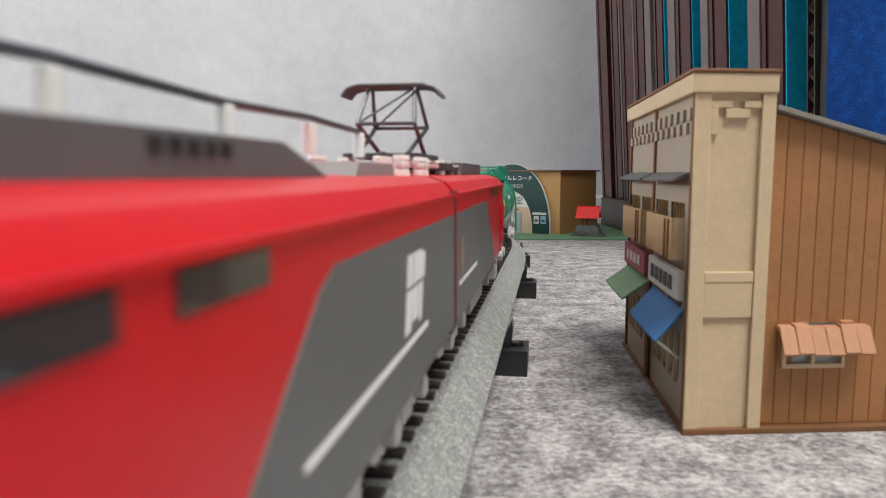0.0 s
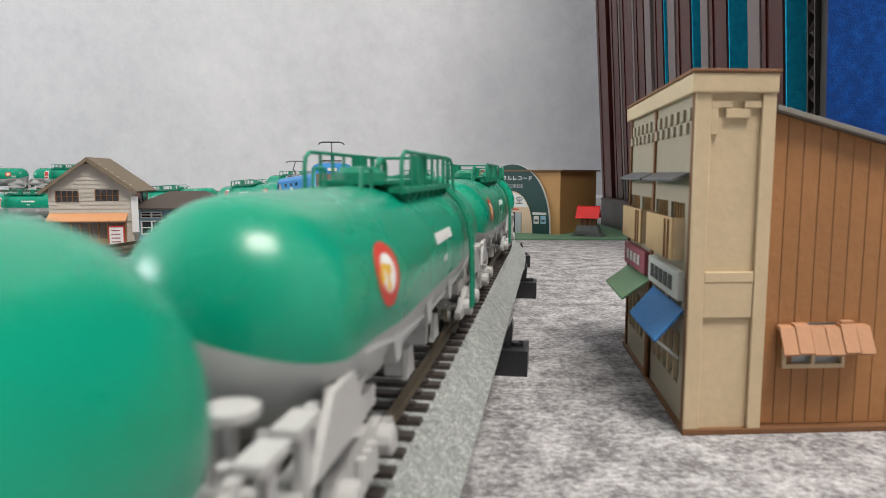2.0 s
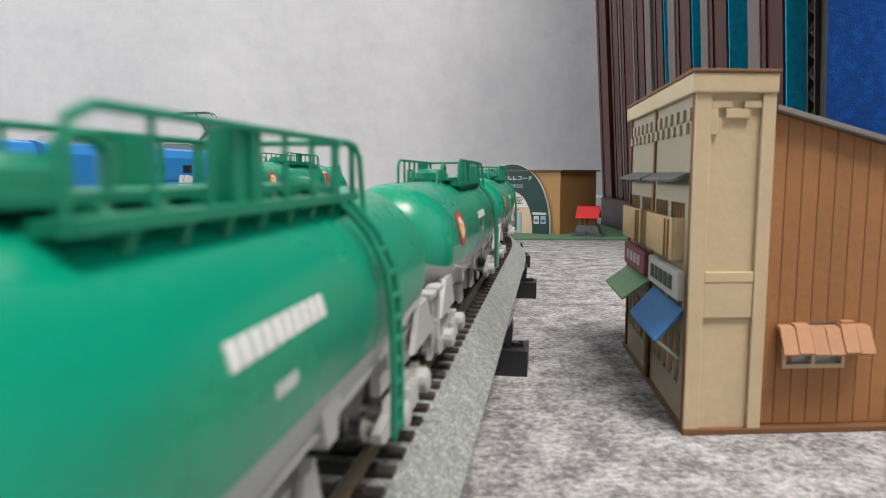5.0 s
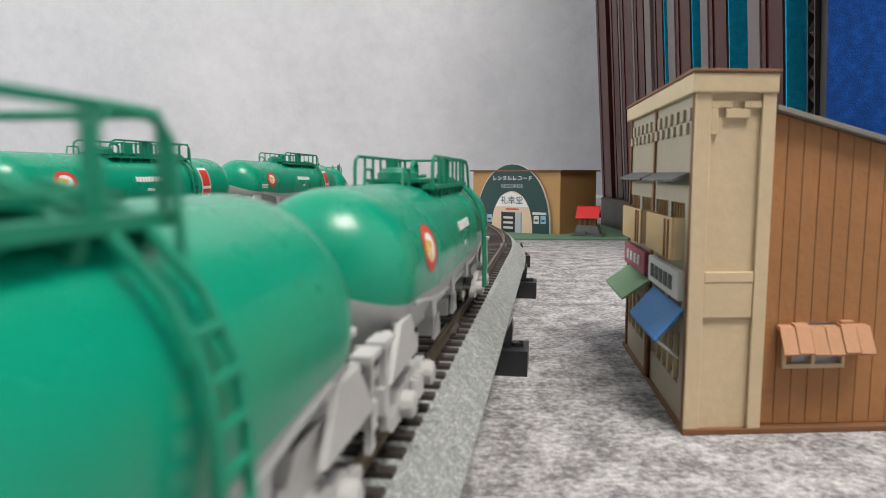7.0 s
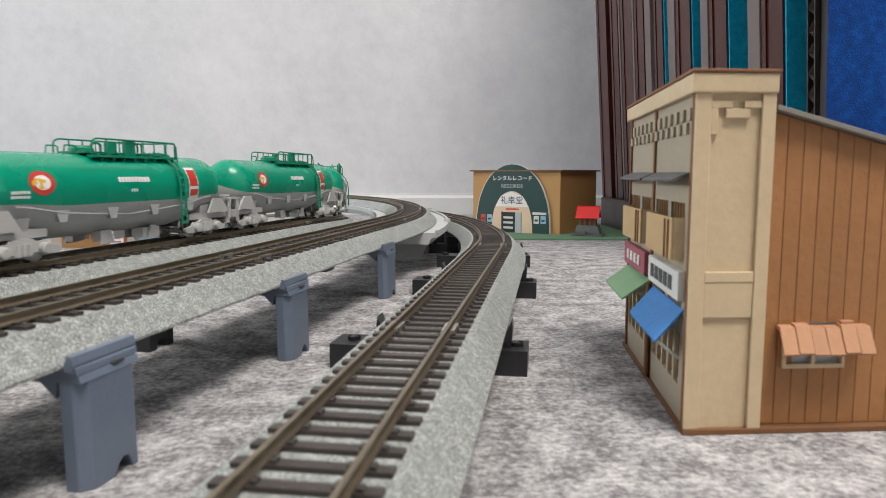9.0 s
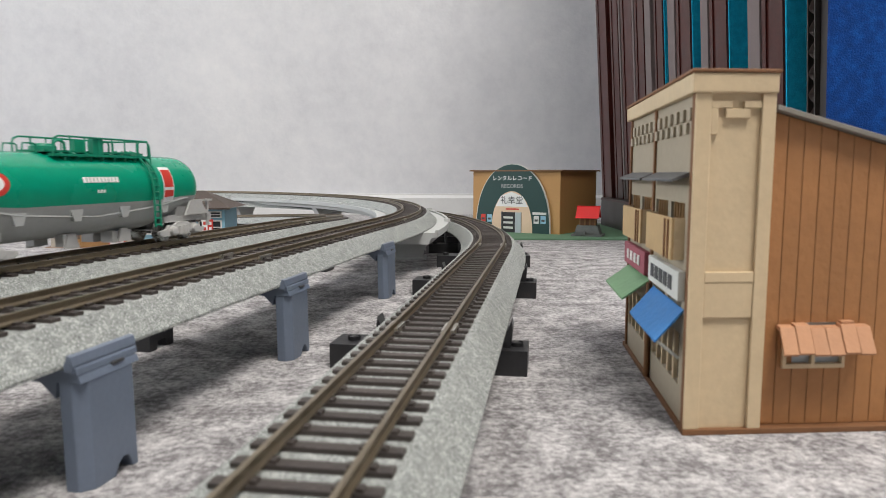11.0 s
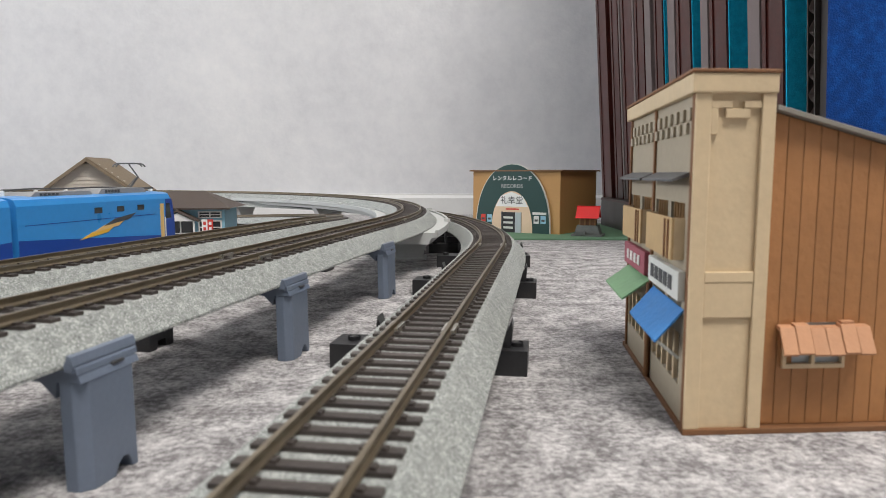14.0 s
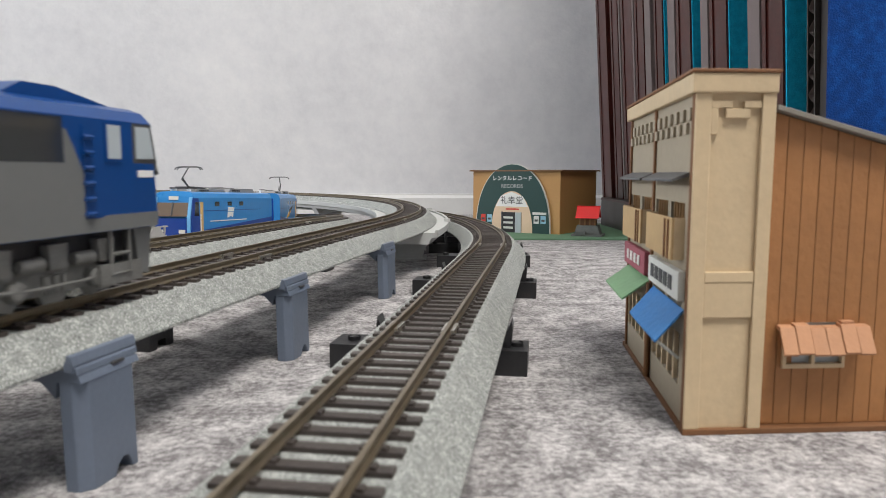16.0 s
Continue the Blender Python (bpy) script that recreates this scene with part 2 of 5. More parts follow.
# ---- the room ----
def sheet(name, x0, x1, y0, y1, nx, ny, fz, material):
    bm = bmesh.new()
    g = [[bm.verts.new((x0 + (x1 - x0) * i / nx, y0 + (y1 - y0) * j / ny, fz(y0 + (y1 - y0) * j / ny))) for i in range(nx + 1)] for j in range(ny + 1)]
    for j in range(ny):
        for i in range(nx):
            bm.faces.new((g[j][i], g[j][i + 1], g[j + 1][i + 1], g[j + 1][i]))
    ob = new(name, to_mesh(name, bm, material, True, k=1.0))
    return ob


WALL_Y = 1.42
floor = tagged(sheet("floor", -4.4, 1.6, -4.6, WALL_Y, 8, 120, ground_z, M_CARPET), "mottled grey felt carpet laid over the floor", "carpet", kind="structure")
wall_n = new("wall_north", to_mesh("wall_north", box(-4.4, 1.6, WALL_Y, WALL_Y + 0.1, -0.05, 2.4), M_WALL, k=1.0))
tagged(wall_n, "pale grey mottled wallpaper on the end wall", "wall", kind="structure")
for nm, b in (("wall_east", (1.6, 1.7, -4.6, WALL_Y + 0.1, -0.05, 2.4)), ("wall_south", (-4.4, 1.7, -4.7, -4.6, -0.05, 2.4))):
    tagged(new(nm, to_mesh(nm, box(*b), M_WALL, k=1.0)), "pale grey wallpapered room wall", "wall", kind="structure")
# the west wall has the window opening
bm = box(-4.5, -4.4, -4.7, -0.7, -0.05, 2.4)
box(-4.5, -4.4, 1.1, WALL_Y + 0.1, -0.05, 2.4, bm)
box(-4.5, -4.4, -0.7, 1.1, -0.05, 0.75, bm)
box(-4.5, -4.4, -0.7, 1.1, 1.85, 2.4, bm)
tagged(new("wall_west", to_mesh("wall_west", bm, M_WALL, k=1.0)), "pale grey wallpapered wall with a window", "wall", kind="structure")
tagged(new("ceiling", to_mesh("ceiling", box(-4.5, 1.7, -4.7, WALL_Y + 0.1, 2.4, 2.5), M_CEIL, k=1.0)), "plain white ceiling", "ceiling", kind="structure")
bm = prism([(0, -0.02), (-0.012, -0.02), (-0.012, 0.020), (-0.006, 0.026), (-0.006, 0.029), (0, 0.029)], -4.4, 1.6, "x")
for v in bm.verts:
    v.co.y += WALL_Y
bb = tagged(new("baseboard", to_mesh("baseboard", bm, M_WOODW, k=1.0)), "white painted wooden skirting board", "skirting", kind="structure")


# ---- tracks: plan curves ----
class Line:
    """A straight from behind the camera, a bend to the left, and a straight along the far side."""
    def __init__(self, x, y, psi, straight, radius, z, back, far, dz=0.0, zmin=0.0, turn=None, lie=False):
        turn = turn if turn is not None else math.pi / 2 + psi
        d, lft = Vector((math.sin(psi), math.cos(psi))), Vector((-math.cos(psi), math.sin(psi)))
        self.s0 = -back
        self.lie = lie
        self.s1 = straight + radius * turn + far
        o = Vector((x, y))
        self.f = (o, d, lft, straight, radius, turn, z, dz, zmin)

    def at(self, s):
        o, d, lft, straight, r, turn, z, dz, zmin = self.f
        a = min(max((s - straight) / r, 0), turn)
        p = o + d * min(s, straight) + r * (math.sin(a) * d + (1 - math.cos(a)) * lft)
        t = math.cos(a) * d + math.sin(a) * lft
        p = p + t * max(s - straight - r * turn, 0)
        # a soft start and end of the falling grade
        zz = z
        if dz:
            q = max(s - straight, 0)
            zz = max(z + dz * (q - 0.06 * (1 - math.exp(-q / 0.06))), zmin + ground_z(p.y))
        if self.lie:
            zz = z + ground_z(p.y)
        return Vector((p.x, p.y, zz)), Vector((t.x, t.y, 0))

    def ride(self, s, half, sign=1):
        """Pose of a vehicle at s, on two pivots half apart each way; sign -1: it heads towards smaller s."""
        a, b = self.at(s - half)[0], self.at(s + half)[0]
        x = (b - a).normalized() * sign
        yv = Vector((0, 0, 1)).cross(x).normalized()
        zv = x.cross(yv)
        m = Matrix((x, yv, zv)).transposed().to_4x4()
        m.translation = (a + b) / 2
        return m


LINE_A = Line(-0.0225, 0.093, 0.1557, 0.322, 0.73, 0.0264, 4.0, 1.2)
LINE_1 = Line(-0.1012, 0.1595, 0.198, 0.301, 0.71, 0.0395, 4.0, 2.9)
LINE_2 = Line(-0.1877, 0.144, 0.2250, 0.343, 0.47, 0.0370, 4.0, 1.6, -0.052, 0.0105)
LINE_3 = Line(-0.285, 0.150, 0.175, 0.54, 0.31, 0.0117, 4.0, 3.0, lie=True)


def sweep(line, profile, s0, s1, step, bm=None, closed=True):
    """Carries a cross-section of (lateral, height) in millimetres along a line; heights from the rail's top."""
    bm = bm or bmesh.new()
    n = max(2, int((s1 - s0) / step))
    rings = []
    for i in range(n + 1):
        p, t = line.at(s0 + (s1 - s0) * i / n)
        r = Vector((t.y, -t.x, 0))
        rings.append([bm.verts.new((p + r * (a * MM) + Vector((0, 0, b * MM))) / MM) for a, b in profile])
    m = len(profile)
    for p, q in zip(rings, rings[1:]):
        for k in range(m if closed else m - 1):
            bm.faces.new((p[k], p[(k + 1) % m], q[(k + 1) % m], q[k]))
    if closed:
        bm.faces.new(rings[0][::-1])
        bm.faces.new(rings[-1])
    return bm


BALLAST = [(-22.5, -11.2), (22.5, -11.2), (22.5, -10.4), (15.2, -3.4), (-15.2, -3.4), (-22.5, -10.4)]
RAIL = [(-0.95, -2.5), (0.95, -2.5), (0.95, -2.1), (0.35, -1.6), (0.35, -0.75), (0.5, -0.55), (0.5, 0.0), (-0.5, 0.0), (-0.5, -0.55), (-0.35, -0.75), (-0.35, -1.6), (-0.95, -2.1)]
SLEEPER_MESH = None


def sleeper_mesh():
    bm = box(-13.4, 13.4, -1.45, 1.45, -3.8, -2.45)
    for x in (-8.25, 8.25):
        box(x - 2.4, x - 1.3, -1.0, 1.0, -2.6, -1.9, bm)
        box(x + 1.3, x + 2.4, -1.0, 1.0, -2.6, -1.9, bm)
    return to_mesh("sleeper", bm, M_SLEEPER)


def lay_track(line, label, s0, s1, near, pitch, joints, step=0.02):
    tr = thing("railway_track", label, "railway track", group="model railway tracks")
    rb = part("roadbed", sweep(line, BALLAST, s0, s1, step), M_BALLAST, tr, "grey moulded ballast roadbed")
    for side in (-8.25, 8.25):
        part("rail", sweep(line, [(a + side, b) for a, b in RAIL], s0, s1, step), M_RAIL, tr, "bronze-toned metal rail")
    for j in joints:
        for side in (-8.25, 8.25):
            p, t = line.at(j)
            m = Matrix.Translation(p) @ pose(0, 0, 0, 0, 0, math.degrees(math.atan2(t.y, t.x)) - 90)
            bm = box(side - 1.9, side - 0.8, -5, 5, -2.9, -1.2)
            box(side + 0.8, side + 1.9, -5, 5, -2.9, -1.2, bm)
            part("rail_joiner", bm, M_JOINER, tr, "pale metal rail joiner", bevel=0.2, at=m)
    global SLEEPER_MESH
    SLEEPER_MESH = SLEEPER_MESH or sleeper_mesh()
    rest = bmesh.new()
    s = s0 + (0.0035 - s0) % pitch
    while s < s1:
        p, t = line.at(s)
        m = Matrix.Translation(p) @ pose(0, 0, 0, 0, 0, math.degrees(math.atan2(t.y, t.x)) - 90)
        if near[0] <= s <= near[1]:
            ob = new("sleeper", SLEEPER_MESH)
            ob.parent, ob.matrix_basis = tr, m
        else:
            b2 = box(-13.4, 13.4, -1.45, 1.45, -3.8, -2.45)
            bmesh.ops.transform(b2, matrix=Matrix.Diagonal((MM, MM, MM, 1)), verts=b2.verts)
            bmesh.ops.transform(b2, matrix=m, verts=b2.verts)
            vs = [rest.verts.new(v.co / MM) for v in b2.verts]
            b2.verts.index_update()
            for f in b2.faces:
                rest.faces.new([vs[v.index] for v in f.verts])
            b2.free()
        s += pitch
    ob = part("sleepers_beyond", rest, M_SLEEPER, tr)
    ob["kind"] = "stuff"
    return tr


def tracks():
    lay_track(LINE_A, "brown-sleepered model railway track on grey ballast, on low black piers", -3.9, 1.9, (-0.12, 0.75), 0.00745, (0.106, 0.345), 0.012)
    lay_track(LINE_1, "model railway track with dark sleepers carried on blue-grey piers", -3.9, 4.2, (-0.15, 0.8), 0.00745, (0.11, 0.33), 0.012)
    lay_track(LINE_2, "model railway track sloping down into the bend behind the viaduct", -3.9, 2.6, (0.0, 0.4), 0.00745, (0.36,), 0.012)
    lay_track(LINE_3, "model railway track lying low on the carpet", -3.9, 4.0, (10, 11), 0.00745, (), 0.02)
    # support blocks under each line
    def spot(line, s):
        p, t = line.at(s)
        a = math.degrees(math.atan2(t.y, t.x)) - 90
        return p, a
    # low black piers of the nearest line
    black = None
    for s in (-0.15, 0.150, 0.30, 0.43, 0.56, 0.69, 0.82):
        p, a = spot(LINE_A, s)
        g = ground_z(p.y)
        if black is None:
            h = (p.z - g) / MM - 11.2
            black = thing("track_pier", "low black plastic pier under the track", "pier", group="black track piers")
            part("foot", prism([(-41, 0), (30, 0), (30, 9), (-41, 9)], -8, 8), M_BLACK, black, bevel=0.5)
            part("saddle", prism([(-24, 9), (24, 9), (24.6, h + 0.5), (24.2, h + 3.5), (22.9, h), (-22.9, h), (-24.2, h + 3.5), (-24.6, h + 0.5)], -4, 4), M_BLACK, black, bevel=0.4)
            for x in (-34, 26):
                part("peg", lathe([(8.5, 2.4), (10.4, 2.4), (9.8, 2.0)], 12, "z", centre=(x, 0, 0)), M_BLACK, black, smooth=True)
            ob = black
            ob.matrix_basis = Matrix.Translation((p.x, p.y, g)) @ pose(0, 0, 0, 0, 0, a)
        else:
            copy_thing(black, Matrix.Translation((p.x, p.y, g)) @ pose(0, 0, 0, 0, 0, a))
    # tall blue-grey piers with a shaped head beside the ballast
    grey = None
    for s in (-0.28, -0.135, -0.0027, 0.1049, 0.235):
        p, a = spot(LINE_1, s)
        g = ground_z(p.y)
        h = (p.z - g) / MM - 11.2
        if grey is None:
            grey = thing("viaduct_pier", "blue-grey plastic pier carrying the raised track", "pier", group="blue-grey viaduct piers")
            bp = prism([(-9.8, 0), (-0.6, 0), (0.9, 2.6), (2.4, 3.6), (4.0, 3.3), (5.0, 1.8), (5.6, 0), (9.8, 0), (9.8, h - 3.4), (-9.8, h - 3.4)], 0, 5.6, "x")
            bmesh.ops.bevel(bp, geom=[e for e in bp.edges if min(v.co.x for v in e.verts) > 5 and min(abs(v.co.y) for v in e.verts) > 9.7 and abs(e.verts[0].co.z - e.verts[1].co.z) > 8], offset=2.4, segments=1, affect="EDGES")
            for v in bp.verts:
                v.co.x += 20.8 - 0.4 * v.co.z / h
            part("leg", bp, M_PIER, grey, bevel=0.3)
            part("head", prism([(19.6, h - 7.0), (20.2, h - 3.4), (26.2, h - 3.4), (25.6, h - 1.8), (23.0, h - 0.7), (9, h - 0.7), (9, h - 3.0), (16.0, h - 3.6)], -9.8, 9.8), M_PIER, grey, bevel=0.3)
            part("clip_ridge", prism([(22.7, h - 0.7), (24.6, h - 1.1), (25.0, h + 0.6), (24.6, h + 2.6), (23.6, h + 2.9), (22.8, h + 0.8)], -10.6, 10.6), M_PIER, grey, "ridged head that grips the roadbed", bevel=0.3)
            part("clip_ridge", prism([(24.7, h - 1.1), (25.5, h - 1.5), (25.4, h - 0.2), (25.1, h + 0.2)], -10.2, 10.2), M_PIER, grey, bevel=0.2)
            part("inner_leg", prism([(-8, 0), (-3.5, 0), (-2.5, 3.5), (2.5, 3.5), (3.5, 0), (8, 0), (8, h - 4), (5, h - 0.3), (-5, h - 0.3), (-8, h - 4)], -41, -34, "x"), M_BLACK, grey, "black inner leg with a notched foot", bevel=0.5)
            part("slot", box(25.4, 26.2, 0.5, 4.5, h - 1.9, h - 1.3), M_DARK, grey)
            part("crossbeam", prism([(-34, h - 4.0), (9, h - 4.0), (9, h - 0.7), (-34, h - 0.7)], -6, 6), M_DARK, grey, bevel=0.4)
            grey.matrix_basis = Matrix.Translation((p.x, p.y, g)) @ pose(0, 0, 0, 0, 0, a)
        else:
            copy_thing(grey, Matrix.Translation((p.x, p.y, g)) @ pose(0, 0, 0, 0, 0, a))
    # black trestles under the second line
    blk2 = None
    for s in (-0.1, 0.05, 0.16, 0.27, 0.36):
        p, a = spot(LINE_2, s)
        h = p.z / MM - 11.2
        if blk2 is None:
            blk2 = thing("track_trestle", "black plastic trestle with a notched foot under the track", "pier", group="black trestles")
            part("frame", prism([(-24, 0), (-17, 0), (-15, 4), (-6, 7), (6, 7), (15, 4), (17, 0), (24, 0), (24, h), (-24, h)], -5, 5), M_BLACK, blk2, bevel=0.4)
            part("base_bar", box(-26, 26, -8, 8, 0, 2), M_BLACK, blk2, bevel=0.3)
            blk2.matrix_basis = Matrix.Translation((p.x, p.y, 0)) @ pose(0, 0, 0, 0, 0, a)
        else:
            copy_thing(blk2, Matrix.Translation((p.x, p.y, 0)) @ pose(0, 0, 0, 0, 0, a))
    # pale viaduct deck under the bend
    deck = thing("viaduct_deck", "pale grey moulded viaduct deck under the curved track", "viaduct")
    prof = [(-33, -11.4), (-33, -14.5), (-28, -15.5), (-26, -20), (26, -20), (28, -15.5), (33, -14.5), (33, -11.4)]
    part("girder", sweep(LINE_1, prof, 0.334, 4.2, 0.02), M_CONC, deck)
    for sd in (-1, 1):
        part("kerb", sweep(LINE_1, [(sd * 33.2, -14), (sd * 33.2, -9.6), (sd * 31, -9.6), (sd * 31, -11.3)], 0.334, 4.2, 0.02), M_CONC, deck)
    for k in range(9):
        p, a = spot(LINE_1, 0.424 + k * 0.18)
        for sd in (-1, 1):
            bmx = box(sd * 32 - 2.5, sd * 32 + 2.5, -3, 3, -9.7, -7.5)
            part("lug", bmx, M_CONC, deck, bevel=0.3, at=Matrix.Translation(p) @ pose(0, 0, 0, 0, 0, a))
    col = None
    for k in range(16):
        p, a = spot(LINE_1, 0.424 + k * 0.24)
        g = ground_z(p.y)
        if col is None or True:
            c = thing("viaduct_column", "pale grey tapered column under the viaduct bend", "pier", Matrix.Translation((p.x, p.y, g)) @ pose(0, 0, 0, 0, 0, a), "pale viaduct columns")
            h = (p.z - g) / MM - 20
            part("shaft", prism([(-11, 2), (11, 2), (13, h * 0.45), (24, h), (-24, h), (-13, h * 0.45)], -7, 7), M_CONC, c, bevel=0.5)
            part("base", box(-14, 14, -9, 9, 0, 2), M_CONC, c, bevel=0.4)


tracks()


# ---- tank wagons ----
TR_, TZ = 14.8, 26.6


def tank_pt(x, phi, side=1, off=0.0):
    """A point of the tank's skin: x along, phi up from the side's middle."""
    ax = abs(x)
    r = TR_ if ax < 65 else TR_ * max(1 - ((ax - 65) / 13.2) ** 2.2, 0.0) ** 0.5
    belly = 4.6 * min(max((62 - ax) / 26, 0), 1)
    belly = belly * belly * (3 * 4.6 - 2 * belly) / (4.6 * 4.6)
    s = math.sin(phi)
    return Vector((x, side * (r + off) * math.cos(phi), TZ + s * (r + off + (belly if s < 0 else 0))))


def tank_shell(lo, hi, n):
    half = [0, 20, 32, 38, 44, 50, 56, 61, 65, 68, 70.4, 72.4, 74.2, 75.6, 76.7, 77.5, 78.0, 78.2]
    xs = [-x for x in half[:0:-1]] + half
    bm = bmesh.new()
    rows = [[bm.verts.new(tank_pt(x, lo + (hi - lo) * k / n)) for k in range(n + 1)] for x in xs]
    for p, q in zip(rows, rows[1:]):
        for k in range(n):
            bm.faces.new((p[k], p[k + 1], q[k + 1], q[k]))
    return bm


def tank_patch(x, phi, rx, rz, side, off, disc=False, n=14, inner=0.0):
    """A thin print that follows the tank: a disc, a ring or a rectangle."""
    bm = bmesh.new()
    if disc:
        rings = []
        for f in ((inner, 1.0) if inner else (0.02, 0.5, 1.0)):
            rings.append([bm.verts.new(tank_pt(x + rx * f * math.cos(a), phi + rz * f * math.sin(a) / TR_, side, off)) for a in [2 * math.pi * k / 28 for k in range(28)]])
        for p, q in zip(rings, rings[1:]):
            for k in range(28):
                bm.faces.new((p[k], p[(k + 1) % 28], q[(k + 1) % 28], q[k]))
        if not inner:
            bm.faces.new(rings[0])
    else:
        g = [[bm.verts.new(tank_pt(x - rx + 2 * rx * i / 2, phi + (-rz + 2 * rz * j / 6) / TR_, side, off)) for i in range(3)] for j in range(7)]
        for j in range(6):
            for i in range(2):
                bm.faces.new((g[j][i], g[j][i + 1], g[j + 1][i + 1], g[j + 1][i]))
    return bm


def wheelset(parent, x, mat_face=None):
    bm = lathe([(-8.6, 4.0), (-8.5, 5.3), (-6.4, 5.45), (-6.3, 6.0), (-5.6, 6.0), (-5.5, 1.0), (5.5, 1.0), (5.6, 6.0), (6.3, 6.0), (6.4, 5.45), (8.5, 5.3), (8.6, 4.0), (8.7, 1.4), (11.5, 1.2)], 20, "y", centre=(0, 0, 0))
    return part("wheelset", bm, M_WHEEL, parent, "bright turned metal wheels", smooth=True, at=pose(x * MM, 0, 5.45 * MM))


def bogie(parent, x, material, length=23, wheel=11.5, up=1.0):
    """Side frames with axle boxes, springs and a bolster, and two wheelsets."""
    bg = part("bogie", box(x - 3, x + 3, -11, 11, 5, 9.5), material, parent, "moulded bogie", bevel=0.4)
    for sd in (-1, 1):
        y0 = sd * 11.2
        o = [(-length, 4.2), (-length + 3, 3.0), (-wheel - 2.8, 3.0), (-wheel, 2.6), (-wheel + 3, 4.2), (-5, 4.0), (-4, 2.8), (4, 2.8), (5, 4.0), (wheel - 3, 4.2), (wheel, 2.6), (wheel + 2.8, 3.0), (length - 3, 3.0), (length, 4.2), (length, 5.4), (wheel + 4, 6.4), (wheel + 2, 8.3), (wheel - 3, 8.0), (5, 9.4), (-5, 9.4), (-wheel + 3, 8.0), (-wheel - 2, 8.3), (-wheel - 4, 6.4), (-length, 5.4)]
        bm = prism([(x + a * 0.8, 5.4 + (b - 5.4) * up) for a, b in o], min(y0, y0 + sd * 1.6), max(y0, y0 + sd * 1.6))
        for ax in (-wheel, wheel):
            lathe([(0, 2.3), (sd * 2.6, 2.3), (sd * 3.0, 1.6)], 12, "y", bm, (x + ax * 0.8, y0 + sd * 1.0, 5.4))
        for ax in (-2.6, 0, 2.6):
            rod([(x + ax, y0 + sd * 2.1, 3.4), (x + ax, y0 + sd * 2.1, 7.6)], 1.0, 8, bm)
        part("side_frame", bm, material, bg)
    for ax in (-wheel, wheel):
        wheelset(bg, x + ax * 0.8)


def rail_bar(parent, pts, r=0.42, label=""):
    return part("handrail", rod(pts, r, 6), M_GREEN2, parent, label, smooth=True)


